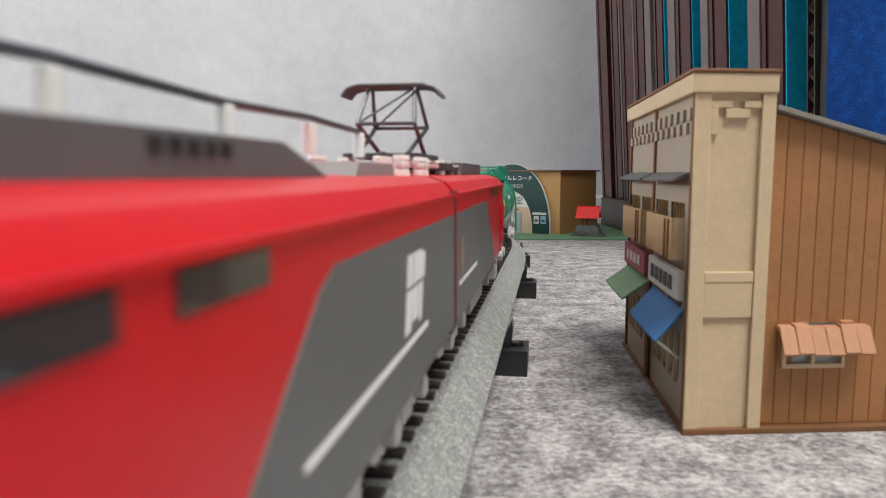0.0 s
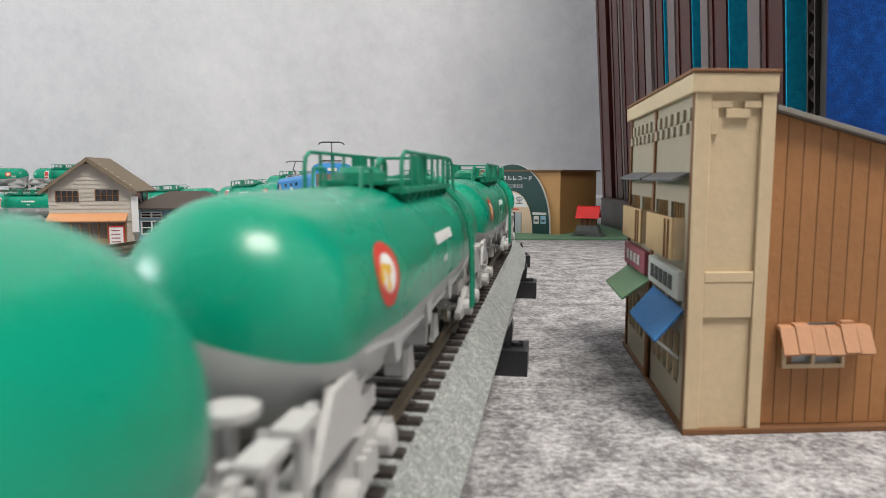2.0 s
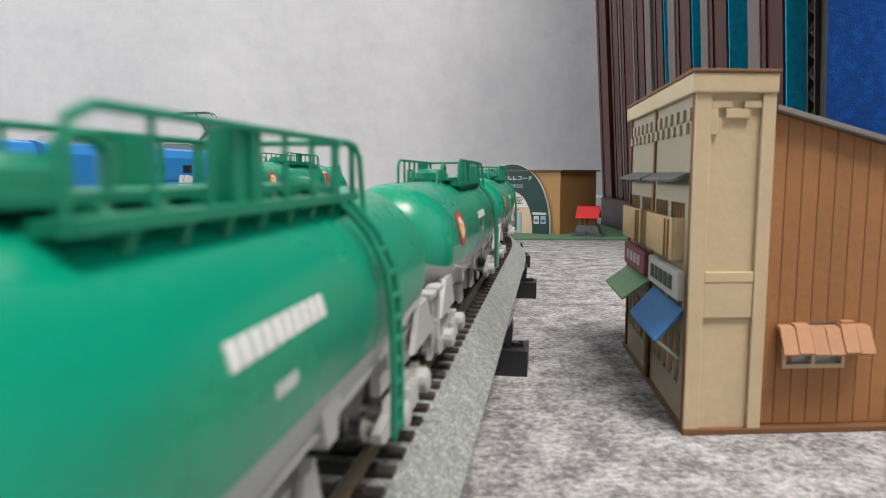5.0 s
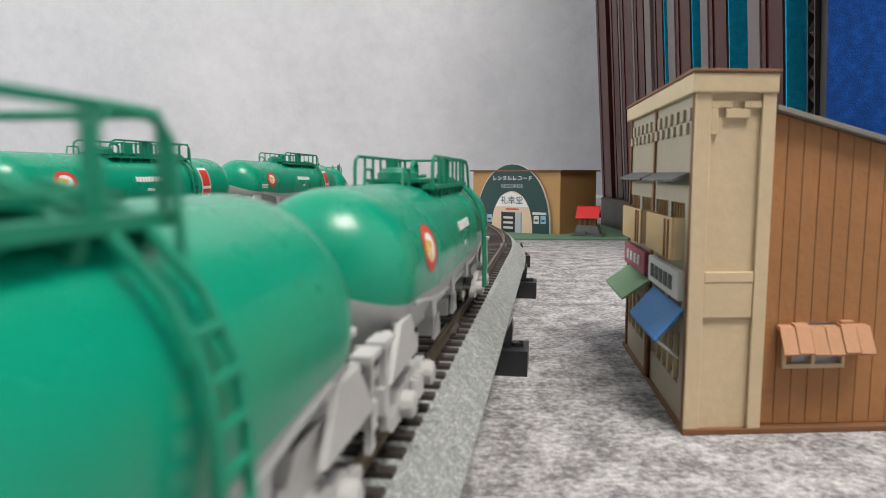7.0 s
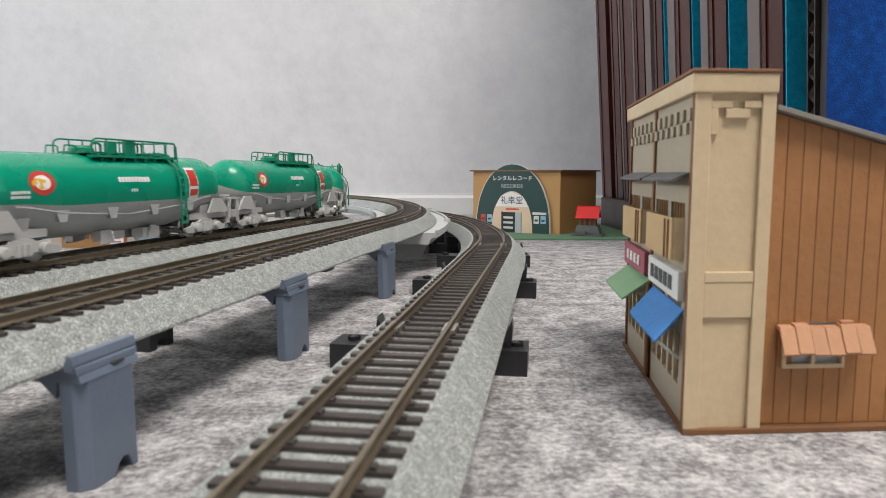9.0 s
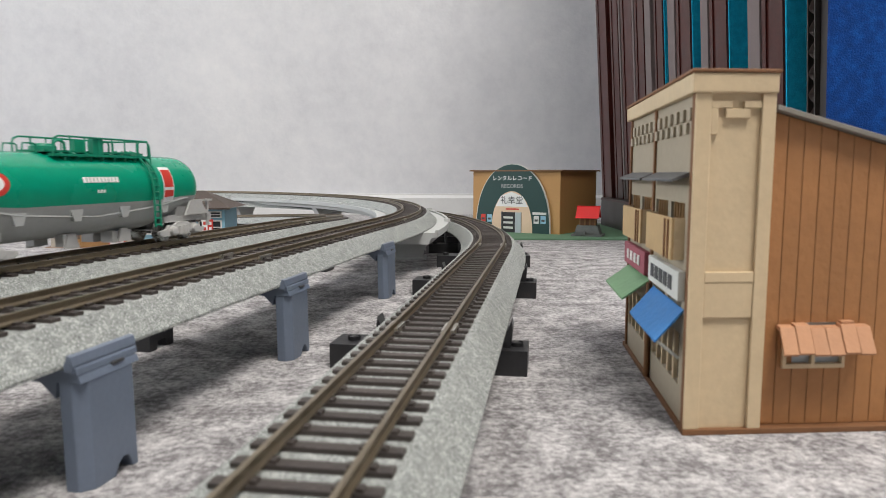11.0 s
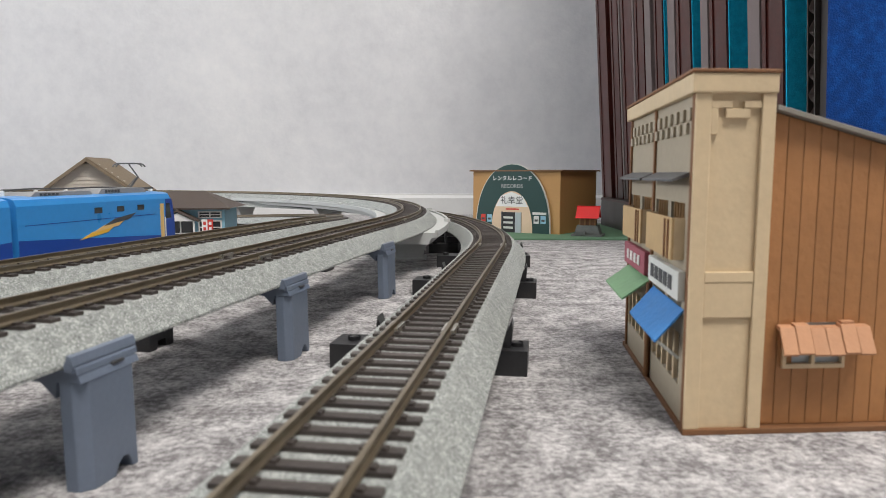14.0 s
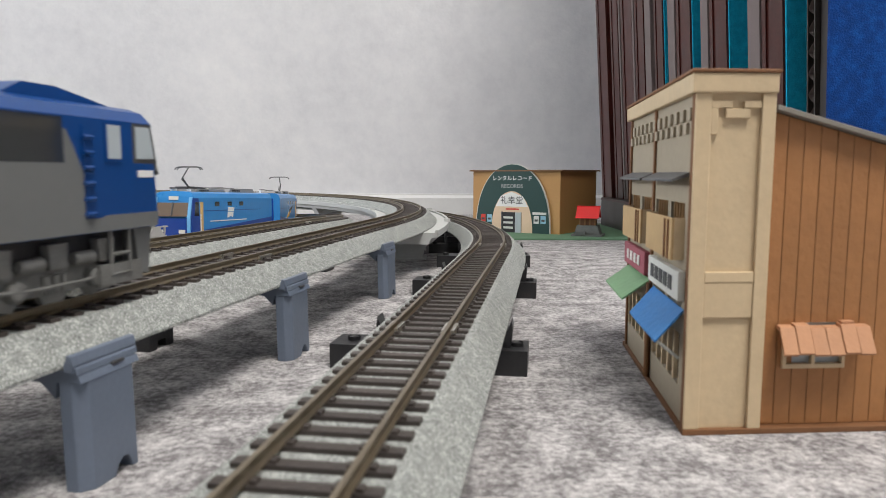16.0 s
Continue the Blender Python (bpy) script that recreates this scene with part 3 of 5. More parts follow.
def tank_wagon(m=None, placards=True):
    w = thing("tank_wagon", "green and light grey model tank wagon with a roof walkway", "tank wagon", m, "tank wagons")
    lim = math.asin(-0.30)
    part("tank_top", tank_shell(lim, math.pi - lim, 34), M_GREEN, w, "glossy green upper tank shell", smooth=True)
    part("tank_belly", tank_shell(math.pi - lim, 2 * math.pi + lim, 22), M_LGREY, w, "light grey lower tank shell", smooth=True)
    top = TZ + TR_
    for sd in (-1, 1):
        em = part("emblem", tank_patch(50, 0.22, 3.9, 2.9, sd, 0.10, True), M_WHITE, w, "white round print")
        part("emblem_ring", tank_patch(50, 0.22, 6.2, 4.6, sd, 0.10, True, inner=0.61), M_REDP, em, "red ring print")
        b = bmesh.new()
        shp = [(-3.3, 0.6), (-1.2, 2.2), (2.9, 1.2), (2.4, 0.0), (1.0, -0.2), (1.6, -2.6), (-0.4, -2.9), (-1.0, -0.4), (-3.0, -1.4)]
        vs = [b.verts.new(tank_pt(51.4 - sd * a * 1.1, 0.21 + z * 0.85 / TR_, sd, 0.18)) for a, z in shp]
        b.faces.new(vs)
        bmesh.ops.triangulate(b, faces=b.faces)
        part("emblem_figure", b, M_YELLOW, em, "orange-yellow plain shape print")
        for k in range(10):
            part("lettering_bar", tank_patch(8 - k * 2.1, 0.27, 0.85, 1.15, sd, 0.10), M_WHITE, w)
        for k in range(3):
            part("lettering_bar", tank_patch(1 - k * 1.7, -0.04, 0.6, 0.5, sd, 0.10), M_WHITE, w)
        for k in range(5 if placards else 0):
            part("lettering_bar", tank_patch(57 + k * 1.7, -0.02, 0.75, 0.55, sd, 0.10), M_WHITE, w)
            part("lettering_bar", tank_patch(57 + k * 1.7, -0.13, 0.75, 0.5, sd, 0.10), M_WHITE, w)
        if placards:
          part("placard_back", tank_patch(-46, 0.15, 4.0, 8.0, sd, 0.12), M_WHITE, w, "white placard frame")
          part("placard", tank_patch(-46, 0.30, 3.4, 4.2, sd, 0.22), M_REDP, w, "red placard panel")
          part("placard", tank_patch(-46, -0.16, 3.4, 1.3, sd, 0.22), M_REDP, w)
        # ladder over the side
        x0 = -34
        path_l = [tank_pt(x0, a, sd, 1.8) for a in (1.45, 1.2, 0.9, 0.6, 0.3, 0.0)]
        end = path_l[-1]
        for dx in (-2.0, 2.0):
            lad = part("ladder_rail", rod([p + Vector((dx, 0, 0)) for p in path_l] + [Vector((x0 + dx, sd * 16.8, 17)), Vector((x0 + dx, sd * 16.8, 8.6))], 0.5, 6), M_GREEN2, w, smooth=True)
        for k in range(9):
            z = 9.6 + k * 3.0
            y = 16.7 if z < 26 else math.sqrt(max((TR_ + 1.8) ** 2 - (z - TZ) ** 2, 1))
            part("ladder_rung", rod([(x0 - 2, sd * y, z), (x0 + 2, sd * y, z)], 0.42, 6), M_GREEN2, lad)
        part("ladder_hoop", rod([(-32, sd * 9.4, TZ + TR_ - 1), (-32, sd * 9.4, TZ + TR_ + 5), (-33, sd * 9.6, TZ + TR_ + 6.4), (-37, sd * 10.4, TZ + TR_ + 6.0), (-38, sd * 10.8, TZ + TR_ + 4.4), (-38, sd * 11.4, TZ + TR_ - 4)], 0.42, 6), M_GREEN2, w, smooth=True)
        # brackets along the belly
        for x in (-44, -16, 12, 40):
            q = tank_pt(x, -0.55, sd, 0)
            part("saddle_bracket", prism([(x - 3.4, q.z + 2.5), (x + 3.4, q.z + 2.5), (x + 1.8, q.z - 2.2), (x - 1.8, q.z - 2.2)], min(q.y - 0.8, q.y + 1.0 * sd), max(q.y - 0.8, q.y + 1.0 * sd)), M_LGREY, w, bevel=0.3)
        part("belly_rib", rod([tank_pt(x, -0.62 + 0.25 * (abs(x) / 62.0), sd, 0.1) for x in range(-62, 63, 4)], 0.45, 5), M_LGREY, w, smooth=True)
        # brake gear hung below the middle
        part("valve_box", box(-26, -14, sd * 5 - 3, sd * 5 + 3, 3.0, 8.0), M_BOGIE, w, bevel=0.5)
        part("valve_box", box(8, 15, sd * 7 - 2, sd * 7 + 2, 4.0, 9.0), M_BOGIE, w, bevel=0.5)
        for x in (-20, 11):
            part("hanger", prism([(x - 4, 3.2), (x + 4, 3.2), (x + 2, 9), (x - 2, 9)], sd * 9.0 - 0.5, sd * 9.0 + 0.5), M_BOGIE, w)
        # end platform, posts and sole bars
        for e in (-1, 1):
            part("sole_bar", prism([(e * 46, 9.4), (e * 82, 9.4), (e * 82, 12.2), (e * 66, 13.4), (e * 46, 12.4)], sd * 10.5 - 0.8, sd * 10.5 + 0.8), M_BOGIE, w, bevel=0.3)
            for x in (68, 74):
                part("end_post", prism([(e * x - 1.2, 12), (e * x + 1.2, 12), (e * (x + 2) + 0.8, 19.5), (e * (x + 2) - 0.8, 19.5)], sd * 12.2 - 0.6, sd * 12.2 + 0.6), M_BOGIE, w)
            part("side_bracket", prism([(e * 60, 12.4), (e * 80, 12.4), (e * 73, 20.0), (e * 65, 20.0)], sd * 13.4 - 0.5, sd * 13.4 + 0.5), M_BOGIE, w, bevel=0.2)
            for y in (4.0, 9.0):
                part("end_post", rod([(e * 81.8, sd * y, 12), (e * 81.0, sd * y, 18.4)], 0.7, 6), M_BOGIE, w)
            part("end_step", box(e * 81 - 3, e * 81 + 3, sd * 12.5 - 1.5, sd * 12.5 + 1.5, 18.8, 19.8), M_BOGIE, w, bevel=0.2)
            part("step_post", prism([(e * 80.5 - 1.2, 6), (e * 80.5 + 1.2, 6), (e * 82, 18.8), (e * 79.6, 18.8)], sd * 13 - 0.5, sd * 13 + 0.5), M_BOGIE, w)
    for e in (-1, 1):
        part("headstock", box(e * 82 - 1, e * 82 + 1, -13.5, 13.5, 8.6, 12.6), M_BOGIE, w, bevel=0.3)
        part("saddle", prism([(-11, 11), (11, 11), (12.6, 17), (9, 14.5), (0, 12.4), (-9, 14.5), (-12.6, 17)], e * 60 - 5, e * 60 + 5, "x"), M_BOGIE, w)
        bm = box(e * 84 - 3, e * 84 + 3, -2, 2, 6.2, 8.6)
        part("coupler", bm, M_BLACK, w, bevel=0.4)
        bm = lathe([(0, 3.0), (0.9, 3.0), (1.0, 2.6)], 16, "z", centre=(e * 81.6, 6.0 * e, 20.0))
        rod([(e * 81.6, 6.0 * e, 10), (e * 81.6, 6.0 * e, 20.2)], 0.6, 6, bm)
        part("brake_wheel", bm, M_BOGIE, w, smooth=True)
        bogie(w, e * 59, M_BOGIE)
    # walkway, manhole and railings
    part("walkway", box(-39, 19, -6.5, 6.5, top + 0.2, top + 1.0), M_GREEN2, w, bevel=0.2)
    for x in range(-37, 18, 7):
        part("walkway_bracket", prism([(-9.8, top - 1.6), (-9.2, top - 3.2), (-6, top - 1.0), (6, top - 1.0), (9.2, top - 3.2), (9.8, top - 1.6), (7.4, top + 0.2), (-7.4, top + 0.2)], x - 0.5, x + 0.5, "x"), M_GREEN2, w)
    for sd in (-1, 1):
        part("walkway_edge", box(-39, 18, sd * 8.6 - 1.7, sd * 8.6 + 1.7, top - 1.4, top - 0.4), M_GREEN2, w, bevel=0.2)
        rail_bar(w, [(-39, sd * 9.4, top - 1.5), (-39, sd * 9.4, top + 5.6), (-37.5, sd * 9.4, top + 6.4), (15, sd * 9.4, top + 6.4), (17.4, sd * 9.4, top + 5.4), (18, sd * 9.4, top + 3.6), (18, sd * 9.4, top - 1.5)])
        for x in (-31, -23, -15, -7, 1, 9):
            rail_bar(w, [(x, sd * 9.4, top - 1.4), (x, sd * 9.4, top + 6.4)], 0.34)
        rail_bar(w, [(21, sd * 4.4, top - 0.6), (21, sd * 4.4, top + 2.6), (22, sd * 4.4, top + 3.2), (27, sd * 4.4, top + 3.2), (28, sd * 4.4, top - 1.0)], 0.36)
        xc = -11 + sd * 4
        part("valve_cabinet", box(xc - 3, xc + 3, sd * 8.0 - 1.1, sd * 8.0 + 1.1, top - 0.6, top + 6.2), M_GREEN2, w, "green square valve box", bevel=0.3)
    rail_bar(w, [(-39, -9.4, top + 6.4), (-39, 9.4, top + 6.4)], 0.4)
    part("manhole", lathe([(0, 5.0), (2.2, 5.0), (2.4, 4.2), (3.2, 3.8), (3.4, 0.5)], 20, "z", centre=(13, 0, top + 0.3)), M_GREEN2, w, smooth=True)
    part("vent_pipe", rod([(5, 3, top), (5, 3, top + 4), (6.5, 3, top + 5), (9, 3, top + 5), (10.4, 3, top + 4), (10.4, 3, top)], 0.6, 8), M_GREEN2, w, smooth=True)
    # weld seams round the shell
    for x in (-60, -30, 0, 30, 60):
        part("weld_seam", rod([tank_pt(x, -0.28 + (math.pi + 0.56) * k / 24, 1, -0.12) for k in range(25)], 0.2, 4), M_GREEN, w, smooth=True)
    return w


# ---- locomotives ----
def pantograph(parent, x, z, style, fold=1):
    b = box(x - 13, x + 13, -8.5, -7.3, z + 1.2, z + 2.3)
    box(x - 13, x + 13, 7.3, 8.5, z + 1.2, z + 2.3, b)
    box(x - 13, x - 11.8, -8.5, 8.5, z + 1.2, z + 2.3, b)
    box(x + 11.8, x + 13, -8.5, 8.5, z + 1.2, z + 2.3, b)
    parent = part("pantograph", b, M_PANTO, parent, "dark grey pantograph")
    for sx in (-11, 11):
        for sy in (-7.5, 7.5):
            part("insulator", lathe([(0, 1.3), (0.5, 1.7), (0.9, 1.2), (1.4, 1.7), (2.0, 1.2)], 10, "z", centre=(x + sx, sy, z - 0.8)), M_INSUL, parent, smooth=True)
    if style == "cross":
        for sd in (-1, 1):
            for a, b in ((-11, 8), (11, -8)):
                part("lower_arm", rod([(x + a, sd * 5.5, z + 2), (x + b, sd * 6.6, z + 9)], 0.55, 6), M_PANTO, parent, smooth=True)
                part("upper_arm", rod([(x + b, sd * 6.6, z + 9), (x + b * 0.2, sd * 5.4, z + 17.6)], 0.45, 6), M_PANTO, parent, smooth=True)
        for b in (-8, 8):
            part("cross_bar", rod([(x + b, -6.6, z + 9), (x + b, 6.6, z + 9)], 0.45, 6), M_PANTO, parent)
            part("brace", rod([(x + b, -6.6, z + 9), (x + b * 0.2, 5.4, z + 17.6)], 0.3, 6), M_PANTO, parent)
        zt = z + 18
        xs = (-3.4, -1.2, 1.2, 3.4)
    else:
        part("lower_arm", rod([(x - 2 * fold, 0, z + 2), (x + 8 * fold, 0, z + 10)], 0.8, 6), M_PANTO, parent, smooth=True)
        part("upper_arm", rod([(x + 8 * fold, 0, z + 10), (x - 2 * fold, 0, z + 19)], 0.55, 6), M_PANTO, parent, smooth=True)
        part("guide_rod", rod([(x - 4 * fold, 1.4, z + 2), (x + 7 * fold, 1.4, z + 9)], 0.3, 6), M_PANTO, parent)
        zt = z + 19.4
        x = x - 2 * fold
        xs = (-1.8, 1.8)
    for d in xs:
        part("contact_strip", rod([(x + d, -11.6, zt - 2.4), (x + d, -10.2, zt - 0.7), (x + d, -7.6, zt), (x + d, 7.6, zt), (x + d, 10.2, zt - 0.7), (x + d, 11.6, zt - 2.4)], 0.5, 6), M_PANTO, parent, smooth=True)
    for sd in (-5, 5):
        part("head_link", rod([(x + xs[0], sd, zt), (x + xs[-1], sd, zt)], 0.4, 6), M_PANTO, parent)


def body_shell(x0, x1, slope, half=17.4, lo=8.6, crease=37.5, roof=43.5, inset=2.2, cab=1, lift=24.0, under=0.0):
    sec = [(-half + 0.5, lo), (half - 0.5, lo), (half, lo + 2), (half, crease), (half - inset, roof), (half - inset - 3.5, roof + 1.2), (0, roof + 1.8), (-half + inset + 3.5, roof + 1.2), (-half + inset, roof), (-half, crease), (-half, lo + 2)]
    bm = prism(sec, x0, x1, "x")
    xe = x1 if cab > 0 else x0
    for v in bm.verts:
        if abs(v.co.x - xe) < 0.01:
            v.co.x -= cab * slope * max(v.co.z - lift, 0) / 20.0
            v.co.x -= cab * under * max(lift - v.co.z, 0)
            v.co.y *= 0.99
    return bm


def side_panel(pts, half, sd, off=0.08):
    """A painted field on the side, as a thin raised sheet."""
    y = half + off
    return prism(pts, min(sd * (half - 0.3), sd * y), max(sd * (half - 0.3), sd * y))


def cab_windows(parent, x, cab, slope, lift, half, glass_mat, frame_mat, lo=25.5, hi=36.5):
    def xf(z):
        return x - cab * slope * max(z - lift, 0) / 20.0 + cab * 0.12
    for y0, y1 in ((-half * 0.83, -0.7), (0.7, half * 0.83)):
        bm = bmesh.new()
        q = [(y0, lo), (y1, lo), (y1, hi), (y0, hi)]
        a = [bm.verts.new((xf(z), y, z)) for y, z in q]
        b = [bm.verts.new((xf(z) - cab * 0.6, y, z)) for y, z in q]
        bm.faces.new(a)
        bm.faces.new(b[::-1])
        for i in range(4):
            bm.faces.new((a[i], a[(i + 1) % 4], b[(i + 1) % 4], b[i]))
        part("windscreen", bm, glass_mat, parent, "tinted cab windscreen")
    part("windscreen_post", rod([(xf(lo), 0, lo), (xf(hi), 0, hi)], 0.8, 6), frame_mat, parent)


def underframe(parent, xs, frame_mat, x0, x1):
    for x in xs:
        bogie(parent, x, frame_mat, 24, 14, 1.3)
    part("underframe", box(x0 + 3, x1 - 3, -12, 12, 6, 9), M_DARK, parent)
    part("equipment_box", box((x0 + x1) / 2 - 18, (x0 + x1) / 2 + 18, -14, 14, 2.4, 8.6), frame_mat, parent, bevel=0.6)


def roof_gear(parent, x0, x1, z, material, tall):
    n = max(2, int((x1 - x0) / 40))
    for k in range(n):
        a = x0 + (x1 - x0) * k / n + 2
        b = x0 + (x1 - x0) * (k + 1) / n - 3
        h = tall * (1.0 if k % 2 else 0.7)
        part("roof_housing", prism([(a, z), (b, z), (b - 3, z + h), (a + 4, z + h)], -9.5, 9.5), material, parent, bevel=0.5)
        bm = bmesh.new()
        for j in range(5):
            box(a + 7 + j * 3.2, a + 9 + j * 3.2, -9.9, 9.9, z + h * 0.25, z + h * 0.75, bm)
        part("louvre", bm, M_DARK, parent)


def busbar(parent, x0, x1, z, y=6.0, gap=24, tall=3.0):
    n = max(2, int((x1 - x0) / gap))
    pts = [(x0 + (x1 - x0) * k / n, y, z + tall + 0.4 + (0.5 if k % 2 else 0)) for k in range(n + 1)]
    parent = part("busbar", rod(pts, 0.55, 6), M_PANTO, parent, "dark roof conductor", smooth=True)
    for p in pts:
        part("insulator", lathe([(0, 1.1), (tall, 1.1), (tall + 0.2, 0.8)], 12, "z", centre=(p[0], y, z)), M_INSUL, parent, "white insulator", smooth=True)


def slab_logo(parent, x, z, sd, half, size, material=None):
    """Slanted plain blocks in place of the company mark."""
    k = size
    m = -sd
    def f(pts):
        return [(x + m * a * k, z + b * k) for a, b in pts]
    for pts in ([(-1.15, 0.15), (-0.45, 0.15), (-0.3, 0.95), (-1.0, 0.95)], [(-0.3, 0.15), (0.4, 0.15), (0.55, 0.95), (-0.15, 0.95)], [(0.5, 0.15), (1.2, 0.15), (1.35, 0.8), (0.65, 0.95)],
                [(-1.4, -1.0), (-0.7, -1.0), (-0.5, 0.05), (-1.15, 0.05)], [(-0.55, -0.8), (0.2, -0.8), (0.36, 0.05), (-0.4, 0.05)], [(0.35, -0.95), (0.75, -0.95), (0.95, 0.05), (0.5, 0.05)]):
        part("emblem_block", side_panel(f(pts), half, sd, 0.16), M_WHITE, parent, "white slanted print")


def red_loco_unit(cab):
    """Half of the red twin-unit locomotive; cab: +1 leads, -1 trails. Its long axis is x."""
    u = thing("electric_locomotive", "red and slate grey twin-unit model electric locomotive", "locomotive", group="red twin-unit locomotive")
    x0, x1, H = -76.5, 76.5 if cab > 0 else 68.5, 17.4
    part("body", body_shell(x0, x1, 4.0, H, cab=cab, lo=11.5, crease=39.4, roof=41.9), M_RED, u, "glossy red body shell", smooth=False, bevel=0.5)
    for sd in (-1, 1):
        c = cab
        part("grey_field", side_panel([(-76.2, 12), (29, 12), (22, 21), (5, 34), (1, 35.4), (-76.2, 35.4)] if c > 0 else [(68.2, 12), (-32, 12), (-24, 19), (-2, 34.4), (2, 35.4), (68.2, 35.4)], H, sd), M_SLATE, u, "slate grey side field")
        for k in (0, 1):
            xx = (22 + 17 * k) if c > 0 else (-24 - 18.5 * k)
            part("side_window", side_panel([(xx - 6, 36.0), (xx + 6, 36.0), (xx + 6, 38.6), (xx - 6, 38.6)], H, sd, 0.12), M_GLASS, u, "dark side window")
        part("cab_window", side_panel([(c * 69, 29), (c * 75.2, 29), (c * 73.6, 38.6), (c * 69, 38.6)], H, sd, 0.12), M_GLASSB, u, "cab side window")
        part("door", side_panel([(c * 59.6, 13), (c * 66.0, 13), (c * 66.0, 38.6), (c * 59.6, 38.6)], H, sd, 0.14), M_RED, u, bevel=0.1)
        part("door_window", side_panel([(c * 61.4, 31.6), (c * 63.6, 31.6), (c * 63.6, 38.2), (c * 61.4, 38.2)], H, sd, 0.2), M_GLASSB, u, "narrow door window")
        for dx in (58.6, 67.2):
            part("grab_rail", rod([(c * dx, sd * (H + 0.6), 17), (c * dx, sd * (H + 0.6), 31)], 0.25, 6), M_RED, u)
        part("white_stripe", side_panel([(-46 if c > 0 else 28, 19.2), (10 if c > 0 else 64, 19.2), (10.6 if c > 0 else 64.6, 20.2), (-45.4 if c > 0 else 28.6, 20.2)], H, sd, 0.16), M_WHITE, u, "white side stripe")
        if c < 0:
            part("emblem_block", side_panel([(57, 21), (60, 21), (61, 26), (59, 29.6), (56.4, 26)], H, sd, 0.16), M_SKIN, u, "muted brown plain print")
        if c > 0:
            slab_logo(u, -36, 27.0, sd, H, 5.6)
        part("gutter", box(x0, x1 * 0.985, sd * H - 0.4, sd * H + 0.4, 38.9, 39.6), M_RED, u)
        part("step", box(c * 58 - 6, c * 58 + 6, sd * 15 - 1, sd * 15 + 1, 2.8, 8), M_BOGIE, u, bevel=0.3)
    cab_windows(u, cab * 76.5, cab, 4.0, 24, H, M_GLASS, M_DARK)
    xg = x0 if cab > 0 else x1
    part("gangway", box(xg - 2.6, xg + 2.6, -17.3, 17.3, 11, 40.0), M_BLACK, u, "black gangway bellows", bevel=0.5)
    part("roof_horn", lathe([(0, 1.0), (3.6, 1.0), (4.2, 0.7)], 10, "z", centre=(cab * 66, 6, 42.6)), M_DARK, u, smooth=True)
    part("lamp_bar", box(cab * 76.7 - 0.5, cab * 76.7 + 0.5, -13, 13, 15, 18.5), M_DARK, u)
    underframe(u, (-46, 46), M_BOGIE, x0, x1)
    if cab > 0:
        part("roof_housing", prism([(-22, 42.6), (58, 42.6), (52, 46.8), (-6, 46.8)], -9.8, 9.8), M_ROOFD, u, "long dark grey roof housing", bevel=0.5)
        part("roof_housing", prism([(-62, 42.8), (-36, 42.8), (-38, 45.4), (-60, 45.4)], -8.5, 8.5), M_ROOFG, u, bevel=0.4)
        for a in (6,):
            for k in range(5):
                part("louvre", box(a + k * 2.6, a + k * 2.6 + 1.4, -10.1, 10.1, 45.0, 46.2), M_BLACK, u)
    else:
        roof_gear(u, 0, 26, 43.4, M_ROOFG, 4.0)
    if cab < 0:
        part("roof_housing", box(-57, -3, -9.5, 9.5, 42.6, 47.0), M_ROOFD, u, bevel=0.4)
    pantograph(u, 51 if cab < 0 else 58, 45.8, "cross")
    if cab > 0:
        busbar(u, -61, 43, 46.6, 2.0, 26, 4.2)
    else:
        busbar(u, 66, 74, 43.4, 2.0, 4, 3.6)
    for x in (64, 58, 34) if cab < 0 else (-70, -66):
        for y in (-10.5, 10.5):
            part("tall_insulator", lathe([(0, 1.2), (1.2, 1.2), (1.4, 0.9), (1.8, 1.2), (2.8, 1.2), (3.0, 0.9), (3.4, 1.2), (4.2, 1.1)], 14, "z", centre=(x, y * 0.8, 43.0)), M_INSUL, u, "white post insulator", smooth=True)
    return u


